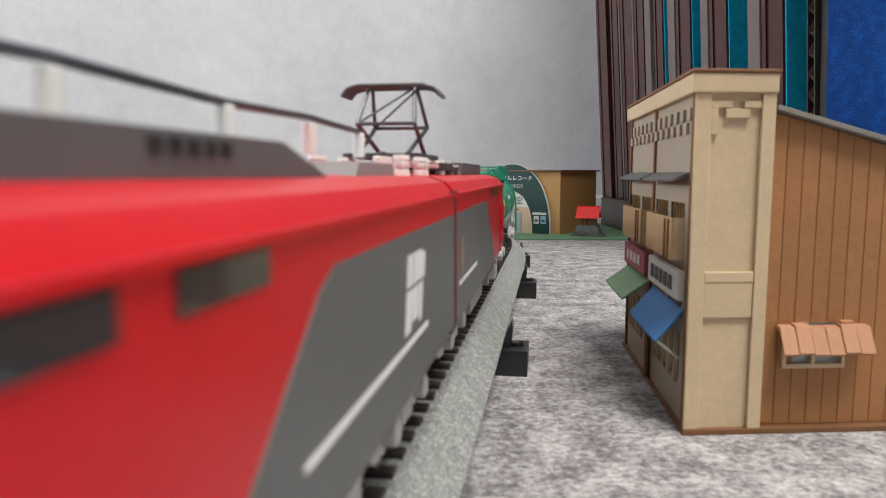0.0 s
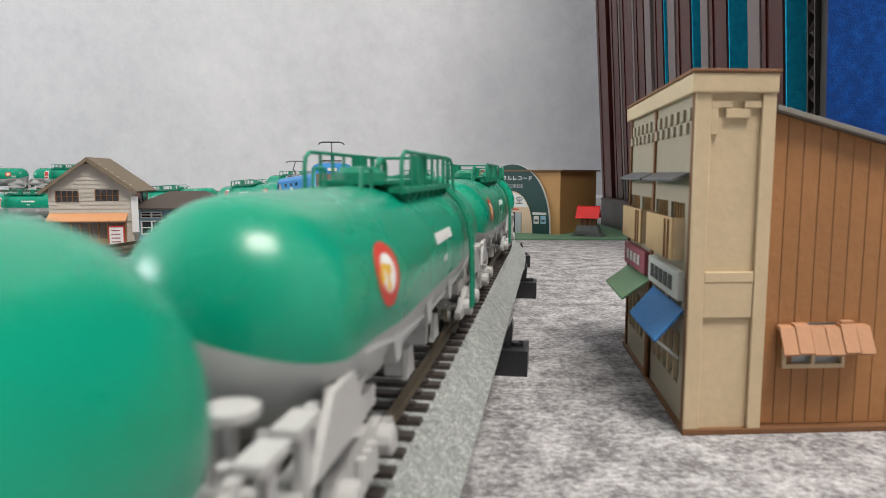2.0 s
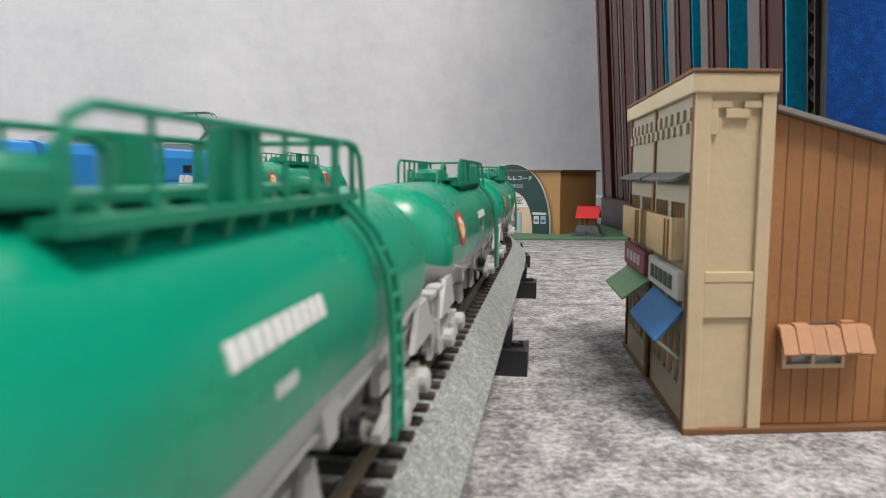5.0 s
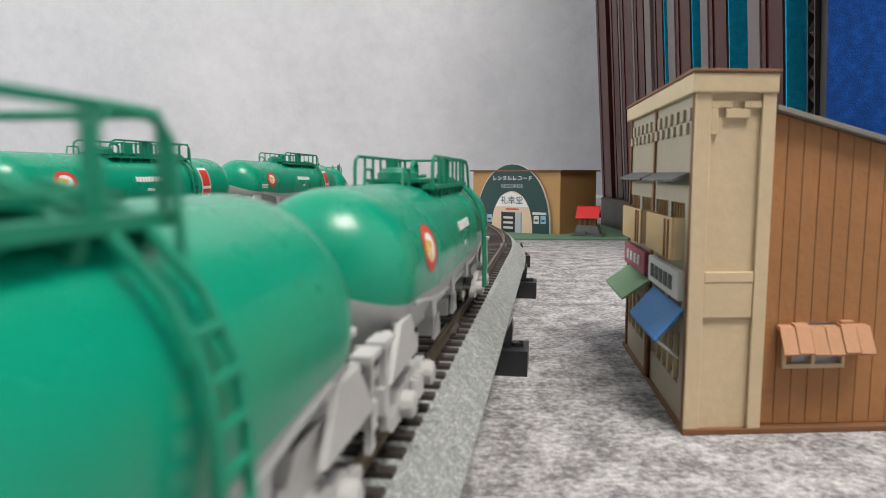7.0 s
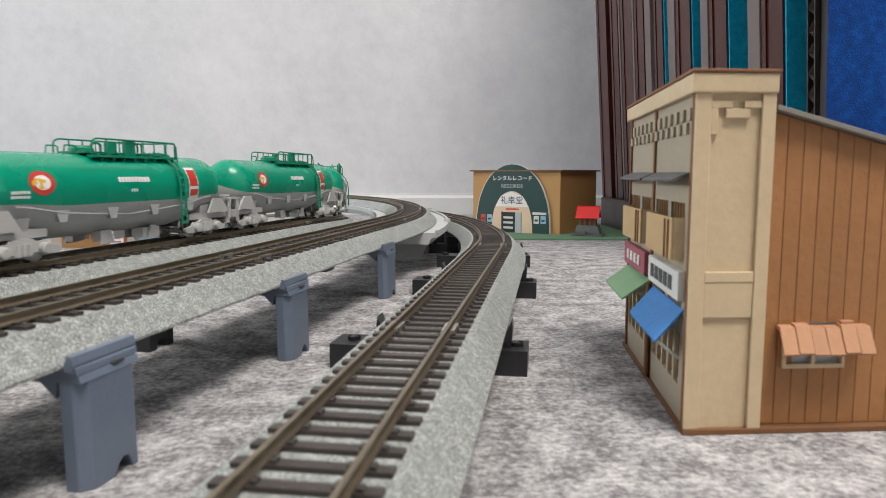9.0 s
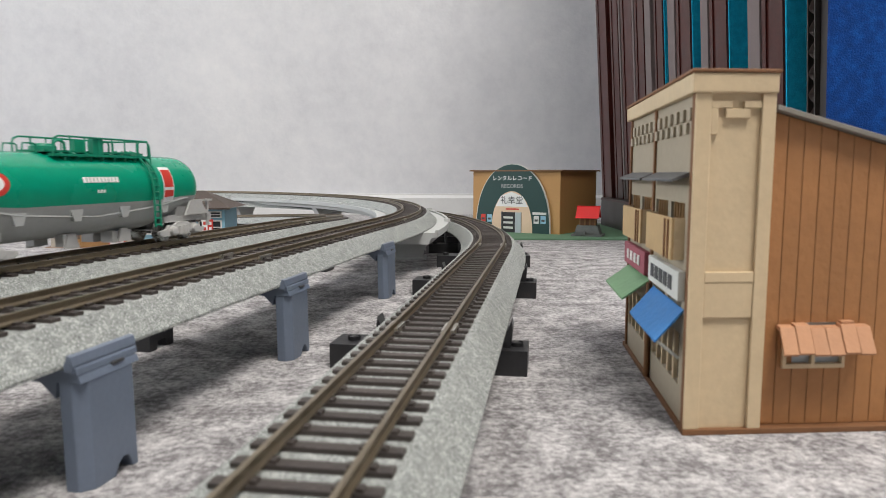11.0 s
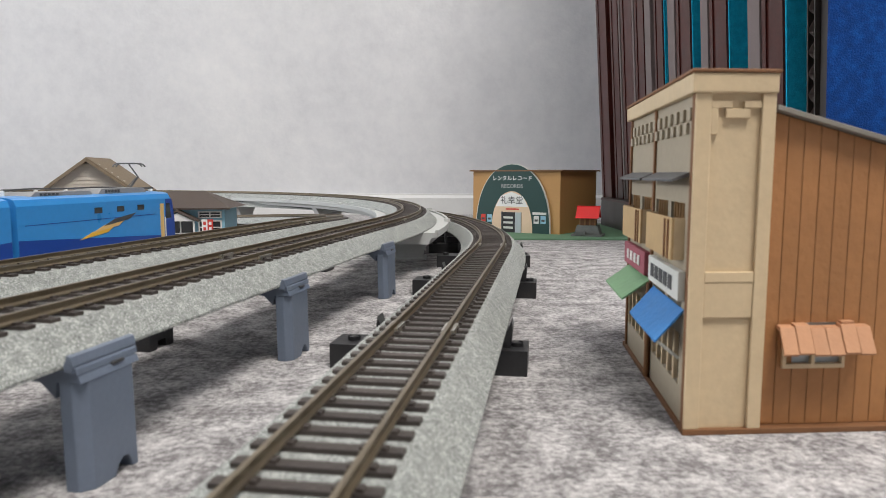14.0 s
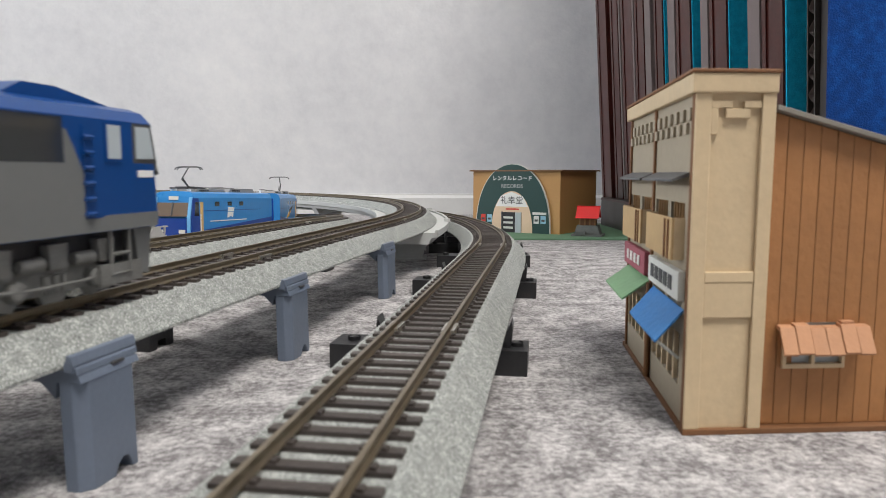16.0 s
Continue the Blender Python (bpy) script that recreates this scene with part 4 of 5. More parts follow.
def blue_loco_unit(cab):
    u = thing("electric_locomotive", "two-tone blue twin-unit model electric locomotive", "locomotive", group="blue twin-unit locomotives")
    x0, x1, H = -75.5, 75.5, 17.4
    part("body", body_shell(x0, x1, 5.5, H, cab=cab, crease=40.5, roof=44.0, inset=1.6), M_BLUE, u, "sky blue body shell", bevel=0.5)
    c = cab
    for sd in (-1, 1):
        part("skirt_band", side_panel([(c * -75.3, 9), (c * 75.3, 9), (c * 75.3, 13), (c * -75.3, 22)], H, sd), M_BLUE2, u, "deep blue lower band")
        part("cab_field", side_panel([(c * 62, 12), (c * 75.0, 12), (c * 74.8, 25), (c * 72, 40), (c * 64, 40)], H * 0.985, sd, 0.36), M_BLUE2, u, "deep blue cab side")
        part("door", side_panel([(c * 57, 10.5), (c * 61.4, 10.5), (c * 61.4, 37), (c * 57, 37)], H, sd, 0.16), M_TAN, u, "tan cab door", bevel=0.1)
        part("cab_window", side_panel([(c * 63.5, 26), (c * 70.5, 26), (c * 69, 37), (c * 64.2, 37)], H, sd, 0.18), M_GLASS, u, "cab side window")
        for k in range(3):
            xx = c * (34 - 22 * k)
            part("side_window", side_panel([(xx - 3.6, 33.6), (xx + 3.6, 33.6), (xx + 3.6, 37.2), (xx - 3.6, 37.2)], H, sd, 0.12), M_GLASS, u, "small dark side window")
        part("panel_line", side_panel([(-70, 29.6), (50 * 1.0, 29.6), (50, 30.0), (-70, 30.0)], H, sd, 0.05), M_BLUE2, u)
        if c < 0:
            slab_logo(u, -10, 28.0, sd, H, 4.6)
            part("white_stripe", side_panel([(-46, 20.6), (20, 20.6), (20, 21.4), (-46, 21.4)], H, sd, 0.16), M_WHITE, u, "white side stripe")
        else:
            for j, (a, b) in enumerate(((-28, 18.0), (-17, 21.5), (-6, 25.0))):
                part("emblem_block", side_panel([(a, b), (a + 26, b + 3), (a + 34, b + 7), (a + 12, b + 4.2)], H, sd, 0.18 + 0.05 * j), (M_YELLOW, M_TAN, M_DARK)[j], u, "ochre winged plain print")
        part("step", box(c * 58 - 6, c * 58 + 6, sd * 15 - 1, sd * 15 + 1, 2.8, 8), M_DARK, u, bevel=0.3)
        part("grab_rail", rod([(c * 62.0, sd * (H + 0.7), 13), (c * 62.0, sd * (H + 0.7), 27)], 0.35, 6), M_INSUL, u)
        part("face_corner", prism([(c * 74.9, 11), (c * 76.0, 11), (c * 76.0, 24), (c * 71.8, 41), (c * 70.8, 41)], sd * 15.2 - 1.3, sd * 15.2 + 1.3), M_BLUE3, u, "pale blue cab corner stripe")
    def xf(z):
        return c * 75.5 - c * 5.5 * max(z - 24, 0) / 20.0
    bm = prism([(xf(9.5), 9.5), (xf(9.5) + c * 0.25, 9.5), (xf(24) + c * 0.25, 24), (xf(24), 24)], -13.6, 13.6)
    part("cab_front", bm, M_BLUE2, u, "deep blue cab front")
    cab_windows(u, c * 75.5, c, 5.5, 24, H, M_GLASSB, M_DARK)
    for y in (-9.5, 9.5):
        part("headlamp", box(c * 75.9 - 0.5, c * 75.9 + 0.5, y - 2.6, y + 2.6, 12, 15), M_LAMPON, u, "clear headlamp", bevel=0.3)
    part("head_sign", box(xf(40) - 0.6, xf(40) + 0.6, -4.0, 4.0, 38.6, 41.6), M_LAMPON, u, bevel=0.3)
    part("bumper", prism([(c * 74.5, 3), (c * 77, 3.4), (c * 77, 8.6), (c * 74.5, 8.6)], -14, 14), M_BLUE2, u, bevel=0.4)
    part("gangway", box(-c * 75.5 - 2.2, -c * 75.5 + 2.2, -11, 11, 10, 40), M_BLUE2, u, "blue gangway bellows", bevel=0.5)
    underframe(u, (-46, 46), M_DARK, x0, x1)
    roof_gear(u, -58, 56, 45.2, M_ROOFG, 3.6)
    pantograph(u, c * 50, 46.5, "arm", c)
    busbar(u, -60, 40, 45.6, 5.0)
    return u


def grey_blue_loco():
    u = thing("electric_locomotive", "blue and grey single-unit model electric locomotive", "locomotive", group="blue and grey locomotive")
    x0, x1, H = -112, 112, 17.6
    part("body", body_shell(x0, x1, 4.6, H, cab=1, lo=16.4, crease=43.6, roof=46.4, inset=2.4, lift=28, under=0.22), M_EFBLUE, u, "blue body shell", bevel=0.5)
    for sd in (-1, 1):
        part("grey_field", side_panel([(-111.8, 16.6), (86, 16.6), (87.4, 20.4), (77, 40.6), (-111.8, 40.6)], H, sd), M_EFGREY, u, "grey side field")
        part("grey_band", side_panel([(86, 16.6), (109.2, 16.6), (110.0, 20.4), (87.4, 20.4)], H * 0.988, sd, 0.32), M_EFGREY, u, "grey lower band")
        part("side_window", side_panel([(55, 33), (76, 33), (76, 43.2), (55, 43.2)], H, sd, 0.14), M_GLASS, u, "dark louvred window")
        part("door", side_panel([(82, 20), (88, 20), (88, 42), (82, 42)], H, sd, 0.16), M_EFBLUE, u, bevel=0.1)
        for k in range(6):
            part("step_rung", rod([(81.5, sd * (H + 0.7), 21 + k * 3.6), (84.5, sd * (H + 0.7), 21 + k * 3.6)], 0.55, 6), M_EFBLUE, u)
        part("cab_window", side_panel([(90.6, 34.2), (95.4, 34.2), (95.4, 42.4), (90.6, 42.4)], H * 0.99, sd, 0.4), M_GLASSL, u, "pale cab side window", bevel=0.1)
        part("window_frame", side_panel([(89.8, 33.4), (96.2, 33.4), (96.2, 43.0), (89.8, 43.0)], H * 0.99, sd, 0.3), M_EFBLUE, u)
        part("quarter_window", side_panel([(101.6, 34.4), (109.0, 34.4), (107.4, 42.6), (101.6, 42.6)], H * 0.965, sd, 0.62), M_GLASSL, u, "pale wrap-round cab window", bevel=0.1)
        part("window_frame", side_panel([(100.4, 33.2), (110.4, 33.2), (108.2, 43.4), (100.4, 43.4)], H * 0.965, sd, 0.45), M_DARK, u, "dark window frame")
        part("emblem_block", side_panel([(102, 29.6), (108.4, 29.6), (108.4, 31.4), (102, 31.4)], H * 0.965, sd, 0.6), M_WHITE, u, "small white print")
        part("step", box(96 - 8, 96 + 8, sd * 15 - 1, sd * 15 + 1, 2.8, 8), M_GRIME, u, bevel=0.3)
    cab_windows(u, 112, 1, 4.6, 28, H, M_GLASSL, M_DARK, 34, 42.6)
    part("nose_valance", prism([(109.0, 33), (113.2, 30.2), (112.0, 34), (109.0, 34)], -16, 16), M_DARK, u, bevel=0.3)
    part("skirt", prism([(103.5, 4.5), (107.5, 3.6), (109.2, 16.4), (102, 16.4)], -15.5, 15.5), M_EFGREY, u, bevel=0.5)
    part("coupler", box(107, 115, -2, 2, 6.2, 8.8), M_BLACK, u, bevel=0.4)
    for x in (-76, 0, 76):
        bogie(u, x, M_GRIME, 27, 15, 1.65)
        for sd in (-1, 1):
            for ax in (-16, 0, 16):
                part("sand_box", prism([(x + ax - 2.6, 9.0), (x + ax + 2.6, 9.0), (x + ax + 3.0, 14.6), (x + ax - 3.0, 14.6)], sd * 13.6 - 1.2, sd * 13.6 + 1.2), M_GRIME, u, bevel=0.4)
            for ax in (-8, 8):
                part("brake_cylinder", lathe([(-3.4, 1.2), (-3.0, 1.6), (3.0, 1.6), (3.4, 1.2)], 10, "x", centre=(x + ax, sd * 14.4, 10.6)), M_GRIME, u, smooth=True)
            part("pipe_run", rod([(x - 24, sd * 14.6, 6.4), (x - 8, sd * 14.9, 5.2), (x + 8, sd * 14.9, 5.2), (x + 24, sd * 14.6, 6.4)], 0.5, 6), M_GRIME, u, smooth=True)
    for sd in (-1, 1):
        part("cab_step", rod([(92, sd * 16, 16.4), (92, sd * 16, 5.4), (99, sd * 16, 5.4), (99, sd * 16, 16.4)], 0.55, 6), M_GRIME, u)
        part("cab_step", rod([(92, sd * 16, 10.4), (99, sd * 16, 10.4)], 0.55, 6), M_GRIME, u)
    part("underframe", box(-106, 102, -12, 12, 6, 16.6), M_BLACK, u)
    part("roof_hood", prism([(64, 46.6), (107, 46.4), (82, 50.6), (72, 50.6)], -11.5, 11.5), M_EFBLUE, u, "blue roof hood", bevel=0.8)
    roof_gear(u, -90, 34, 47.6, M_ROOFG, 3.6)
    pantograph(u, 56, 48.6, "arm", 1)
    busbar(u, -80, 20, 48, 5)
    return u


# ---- the shop on the near side ----
def shop_building():
    sk = Matrix(((0.997, 0.100, 0), (0.06, 0.995, 0), (0, 0, 1))).to_4x4()
    b = thing("shop_building", "cream card shop building with a brown boarded side wall", "building", Matrix.Translation((0.0652, 0.1765, 0)))

    def bit(name, bm, material, label="", bevel=0.0, parent=None):
        bmesh.ops.transform(bm, matrix=sk, verts=bm.verts)
        return part(name, bm, material, parent or b, label, bevel=bevel)
    # u runs along the side wall, v along the shop front, both from the near corner
    DEP, TOPZ = 97, 95.5
    bit("plinth", box(-0.9, 130, -0.9, DEP + 1, 0, 1.6), M_BROWND, "thin brown card base", 0.2)
    # shop front, with openings cut between piers; its cream is darkened for the shaded side
    front = box(0, 2.2, 0, DEP, 62, TOPZ)
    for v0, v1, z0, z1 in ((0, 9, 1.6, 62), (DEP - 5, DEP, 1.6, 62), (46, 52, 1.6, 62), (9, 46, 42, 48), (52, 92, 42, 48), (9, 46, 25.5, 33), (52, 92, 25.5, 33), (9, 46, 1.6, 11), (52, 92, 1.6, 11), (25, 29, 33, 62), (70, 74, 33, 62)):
        bit("wall_pier", box(0, 2.2, v0, v1, z0, z1), M_CREAM_SHADE)
    bit("front_wall", front, M_CREAM_SHADE, "cream shop front, its shade painted in as a greyer tone")
    for v in (0.4, 47.6, 92):
        bit("front_strip", box(-0.8, 0, v, v + 2.2, 1.6, 92), M_BROWND, "dark brown corner strip", 0.2)
    bit("cornice", box(-1.8, 20.9, -1.4, DEP + 1, TOPZ - 5, TOPZ), M_CREAM, "cream cornice", 0.4)
    bit("coping", box(-2.2, 21.3, -1.8, DEP + 1.5, TOPZ, TOPZ + 1.0), M_BROWND, "brown card coping", 0.3)
    # dentils share the wall's cream; their relief shadow is put into the darker tone
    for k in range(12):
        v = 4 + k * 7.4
        bit("dentil", box(-0.9, 0, v, v + 3.4, 84, 87.4), M_CREAM_SHADE, bevel=0.15)
        bit("dentil", box(-0.9, 0, v + 3.6, v + 7.0, 80.6, 83.6), M_CREAM_SHADE, bevel=0.15)
    # upper windows with lattice and balconies
    for v0, v1 in ((9, 25), (29, 46), (52, 70), (74, 92)):
        bit("window_pane", box(1.6, 1.9, v0, v1, 48, 62), M_GLASS, "dark window pane")
        for k in range(1, 5):
            vv = v0 + (v1 - v0) * k / 5
            bit("lattice_bar", box(0.2, 1.2, vv - 0.4, vv + 0.4, 48, 62), M_WOODF)
        bit("lattice_rail", box(0.1, 1.3, v0, v1, 54.5, 55.6), M_WOODF)
    for v0, v1 in ((7, 44), (52, 90)):
        bit("window_eave", prism([(0, 70.5), (-5.0, 68.6), (-5.0, 67.9), (0, 69.4)], v0 - 2, v1 + 2, "y"), M_ROOFD, "thin grey window eave")
        bit("balcony_panel", box(-3.8, -3.0, v0 + 1, v1 - 1, 46.5, 58), M_BALC, "tan balcony panel", 0.2)
        bit("balcony_side", box(-3.0, 0, v0 + 1, v0 + 1.8, 46.5, 58), M_CREAM)
        bit("balcony_side", box(-3.0, 0, v1 - 1.8, v1 - 1, 46.5, 58), M_CREAM)
        bit("balcony_floor", box(-3.0, 0, v0 + 1.8, v1 - 1.8, 46.5, 47.4), M_CREAM)
        for k in range(2):
            bit("balcony_slat", box(-4.2, -3.8, v0 + 4 + k * 4, v0 + 5.2 + k * 4, 46.5, 57.5), M_BROWND)
    # signs: the far one pink, the near one white; their writing is plain bars
    bit("sign_board", box(-2.2, -0.2, 5, 45, 35.6, 43.6), M_SIGNW, "white shop sign with dark bars", 0.2)
    for k in range(5):
        bit("sign_bar", box(-2.5, -2.2, 12 + k * 6, 16 + k * 6, 37.6, 41.6), M_DARK)
    bit("sign_board", box(-2.2, -0.2, 52, 92, 35.6, 43.6), M_PINK, "faded pink shop sign", 0.2)
    for k in range(4):
        bit("sign_bar", box(-2.5, -2.2, 60 + k * 7, 64 + k * 7, 38, 41.4), M_SIGNW)
    # awnings
    bit("awning", prism([(0, 33.2), (-7.8, 24.6), (-7.8, 23.8), (0, 32.2)], 6, 46, "y"), M_AWNB, "sloping blue card awning", 0.15)
    bit("awning", prism([(0, 34.4), (-9.5, 28), (-9.5, 27.2), (0, 33.4)], 52, 92, "y"), M_AWNG, "sloping green card awning", 0.15)
    bit("awning_strut", rod([(-7.2, 8, 24.4), (-0.5, 8, 19)], 0.5, 6), M_SIGNW)
    bit("awning_strut", rod([(-7.2, 44, 24.4), (-0.5, 44, 19)], 0.5, 6), M_SIGNW)
    # ground floor glazing
    for v0, v1 in ((9, 46), (52, 92)):
        bit("shop_window", box(1.5, 1.8, v0, v1, 11, 25.5), M_GLASS, "dark shop window")
        for k in range(0, 6):
            vv = v0 + (v1 - v0) * k / 5
            bit("window_post", box(0.1, 1.4, vv - 0.7, vv + 0.7, 11, 25.5), M_CREAM)
    bit("drain_pipe", rod([(-1.5, 47, 2), (-1.5, 47, 34)], 0.8, 8), M_BROWND)
    # the cream return wall: panels framed by strips
    bit("return_wall", box(2.2, 20.4, 0.6, 3, 1.6, TOPZ - 5), M_CREAM, "cream return wall")
    bit("pilaster", box(-0.6, 3.6, -0.6, 0.6, 1.6, TOPZ - 5), M_CREAM, bevel=0.25)
    bit("pilaster", box(16.9, 20.6, -0.8, 0.6, 1.6, TOPZ - 5), M_CREAM, bevel=0.25)
    bit("cross_strip", box(3.6, 16.9, -0.5, 0.6, 41.5, 44.3), M_CREAM, bevel=0.2)
    bit("cross_strip", box(3.6, 16.9, -0.3, 0.6, 32.0, 41.5), M_CREAM, bevel=0.2)
    for a0, a1, z0, z1 in ((3.6, 9.0, 86.8, 88.6), (12.2, 16.9, 86.8, 88.6), (7.4, 13.8, 84.2, 86.6), (3.6, 5.4, 80, 86.8)):
        bit("fret", box(a0, a1, -0.45, 0.6, z0, z1), M_CREAM, bevel=0.15)
    # brown boarded side wall under a sloping roof
    def roof_z(u):
        return 86.6 - 0.27 * (u - 20)
    bit("side_wall", prism([(20.6, 1.6), (128, 1.6), (128, roof_z(128)), (20.6, roof_z(20.6))], 3.0, 5.0, "y"), M_BROWND, "brown side wall")
    u = 20.7
    while u < 127:
        u2 = u + 4.55
        for z0, z1 in (((1.8, 17.6), (30.0, None)) if 27.5 < u < 43 else ((1.8, None),)):
            t0, t1 = (z1, z1) if z1 else (roof_z(u) - 0.4, roof_z(u2) - 0.4)
            bit("board", prism([(u, z0), (u2 - 0.22, z0), (u2 - 0.22, t1), (u, t0)], 1.9, 3.0, "y"), M_BROWN)
        u = u2
    bit("back_wall", box(2, 128, DEP - 3, DEP, 1.6, 56), M_BROWN, "brown back wall")
    bit("end_wall", box(126, 128, 5, DEP - 3, 1.6, 56), M_BROWN)
    bit("roof", prism([(20.9, roof_z(20.9)), (130, roof_z(130)), (130, roof_z(130) + 1.4), (20.9, roof_z(20.9) + 1.4)], -1.0, DEP + 2, "y"), M_EAVE, "thin grey sloping roof", 0.2)
    # small side window under a curled paper hood
    bit("side_pane", box(27.7, 43.3, 2.5, 2.9, 17.6, 30.0), M_GLASSL, "pale side window pane")
    for a0, a1, z0, z1 in ((26.5, 44, 17.6, 18.8), (26.5, 27.6, 18.8, 24.0), (43, 44, 18.8, 24.0), (34.6, 35.6, 18.8, 24.0)):
        bit("side_window_frame", box(a0, a1, 0.6, 2.4, z0, z1), M_CREAM, bevel=0.1)
    for k in range(6):
        a = 24.6 + k * 4.2
        j = 0.5 * math.sin(k * 1.9)
        bit("hood_slat", prism([(2.0, 29.6 + j), (-1.0, 29.4 + j), (-5.2, 23.0 + 0.6 * j), (-4.7, 22.4 + 0.6 * j), (-0.6, 28.4 + j), (2.0, 28.6 + j)], a, a + 4.05, "x"), M_PEACH, "salmon window hood slat", 0.12)
    bit("hood_chip", box(42, 45.5, -0.3, 2, 29.8, 30.6), M_PEACH)
    return b


def text_block(name, body, size, material, parent, m, extrude=0.0002):
    cu = bpy.data.curves.new(name, "FONT")
    cu.body, cu.size, cu.extrude, cu.align_x, cu.align_y = body, size, extrude, "CENTER", "CENTER"
    cu.resolution_u = 2
    ob = new(name, cu)
    cu.materials.append(material)
    ob.parent, ob.matrix_basis = parent, m
    return ob


def record_shop(m, W, DEP, H):
    b = thing("record_shop", "ochre card record shop with a dark green arched front", "building", m)
    part("wall", box(-W, 0, 0, DEP, 0, H), M_CARDB, b, "ochre card walls")
    part("roof", box(-W - 4, 4, -4, DEP + 5, H, H + 2), M_CARDR, b, "thin brown card roof", bevel=0.2)
    cx, hw, top = -70.4, 57.0, H + 9.5
    def arch(w, h, n=28):
        pts = [(cx + w * math.cos(math.pi * k / n), h * (math.sin(math.pi * k / n) ** 0.82)) for k in range(n + 1)]
        return pts
    part("arch_front", prism(arch(hw + 1.2, top + 1.0), -3.2, -0.4), M_SIGNW, b, "pale edge of the arch")
    part("arch_face", prism(arch(hw, top), -3.7, -3.2), M_ARCH, b, "dark green arched sign front")
    part("arch_inner", prism(arch(hw * 0.56, top * 0.62), -4.1, -3.7), M_PALEP, b, "pale peach inner arch")
    part("arch_white", prism([(cx - hw * 0.44, top * 0.40), (cx + hw * 0.44, top * 0.40), (cx + hw * 0.30, top * 0.55), (cx, top * 0.61), (cx - hw * 0.30, top * 0.55)], -4.3, -4.1), M_WHITE, b, "white name panel")
    part("door_recess", box(cx - hw * 0.27, cx + hw * 0.27, -4.35, -4.1, 1.5, top * 0.32), M_BLACK, b, "dark shop doorway")
    part("door_frame", prism([(cx - hw * 0.28, 1.5), (cx - hw * 0.25, 1.5), (cx - hw * 0.25, top * 0.33), (cx - hw * 0.28, top * 0.33)], -4.8, -4.1), M_PANTO, b)
    part("door_leaf", box(cx + hw * 0.10, cx + hw * 0.26, -4.6, -4.35, 1.5, top * 0.32), M_GLASSL, b, "grey glass door leaf")
    for k in range(3):
        part("shelf", box(cx - hw * 0.22, cx + hw * 0.04, -4.7, -4.35, 8 + k * 7, 11 + k * 7), M_SIGNW, b)
    for k, (a, c) in enumerate(((-0.80, M_REDP), (-0.62, M_SBLUE), (0.66, M_SIGNW), (0.84, M_SBLUE))):
        part("poster", box(cx + hw * a - 3.8, cx + hw * a + 3.8, -4.0, -3.7, top * 0.17, top * 0.28), c, b, "small wall poster")
        part("poster_bar", box(cx + hw * a - 2.4, cx + hw * a + 2.4, -4.2, -4.0, top * 0.20, top * 0.23), M_DARK, b)
    part("poster_strip", box(cx + hw * 0.56, cx + hw * 0.92, -4.0, -3.7, top * 0.295, top * 0.33), M_SIGNW, b)
    f = pose(0, 0, 0, 90, 0, 0)
    text_block("sign_text", "\u30ec\u30f3\u30bf\u30eb\u30ec\u30b3\u30fc\u30c9", 0.0078, M_WHITE, b, pose(cx * MM, -3.8 * MM, top * 0.80 * MM, 90, 0, 0))
    text_block("sign_text", "RECORDS", 0.0076, M_LGREY, b, pose(cx * MM, -3.8 * MM, top * 0.69 * MM, 90, 0, 0))
    text_block("sign_text", "\u793c\u5e78\u5802", 0.0118, M_BLACK, b, pose(cx * MM, -4.4 * MM, top * 0.485 * MM, 90, 0, 0))
    part("small_bars", box(cx - hw * 0.16, cx + hw * 0.2, -4.4, -4.1, top * 0.355, top * 0.375), M_REDP, b)
    return b


def shrine(m):
    s = thing("wayside_shrine", "small shrine with a bright red roof on a grey stone base", "shrine", m)
    part("base", prism([(-26, 0), (26, 0), (25, 4), (-25, 4)], -22, 22), M_STONE, s, bevel=0.5)
    part("plinth", prism([(-21, 4), (21, 4), (17, 19), (-17, 19)], -15, 15), M_STONE, s, "grey stone plinth", bevel=0.5)
    part("step", box(-17, -2, -24, -15, 4, 9), M_STONE, s, bevel=0.4)
    part("cabinet", box(-13, 13, -10, 10, 19, 33), M_BROWND, s, "dark wooden shrine cabinet")
    for x in (-12.5, -4, 4, 12.5):
        part("post", box(x - 0.8, x + 0.8, -11.2, -10, 19, 33), M_WOODF, s)
    part("roof", prism([(-19, 31), (0, 50), (19, 31), (17, 30.5), (0, 47), (-17, 30.5)], -19, 19, "x"), M_SHRED, s, "bright red gabled roof", bevel=0.3)
    part("ridge", box(-19.5, 19.5, -1.2, 1.2, 48.6, 50.8), M_SHRED, s, bevel=0.3)
    part("gable_board", prism([(-14, 33), (14, 33), (0, 46)], 11, 12.5, "x"), M_BROWND, s)
    part("gable_board", prism([(-14, 33), (14, 33), (0, 46)], -12.5, -11, "x"), M_BROWND, s)
    return s


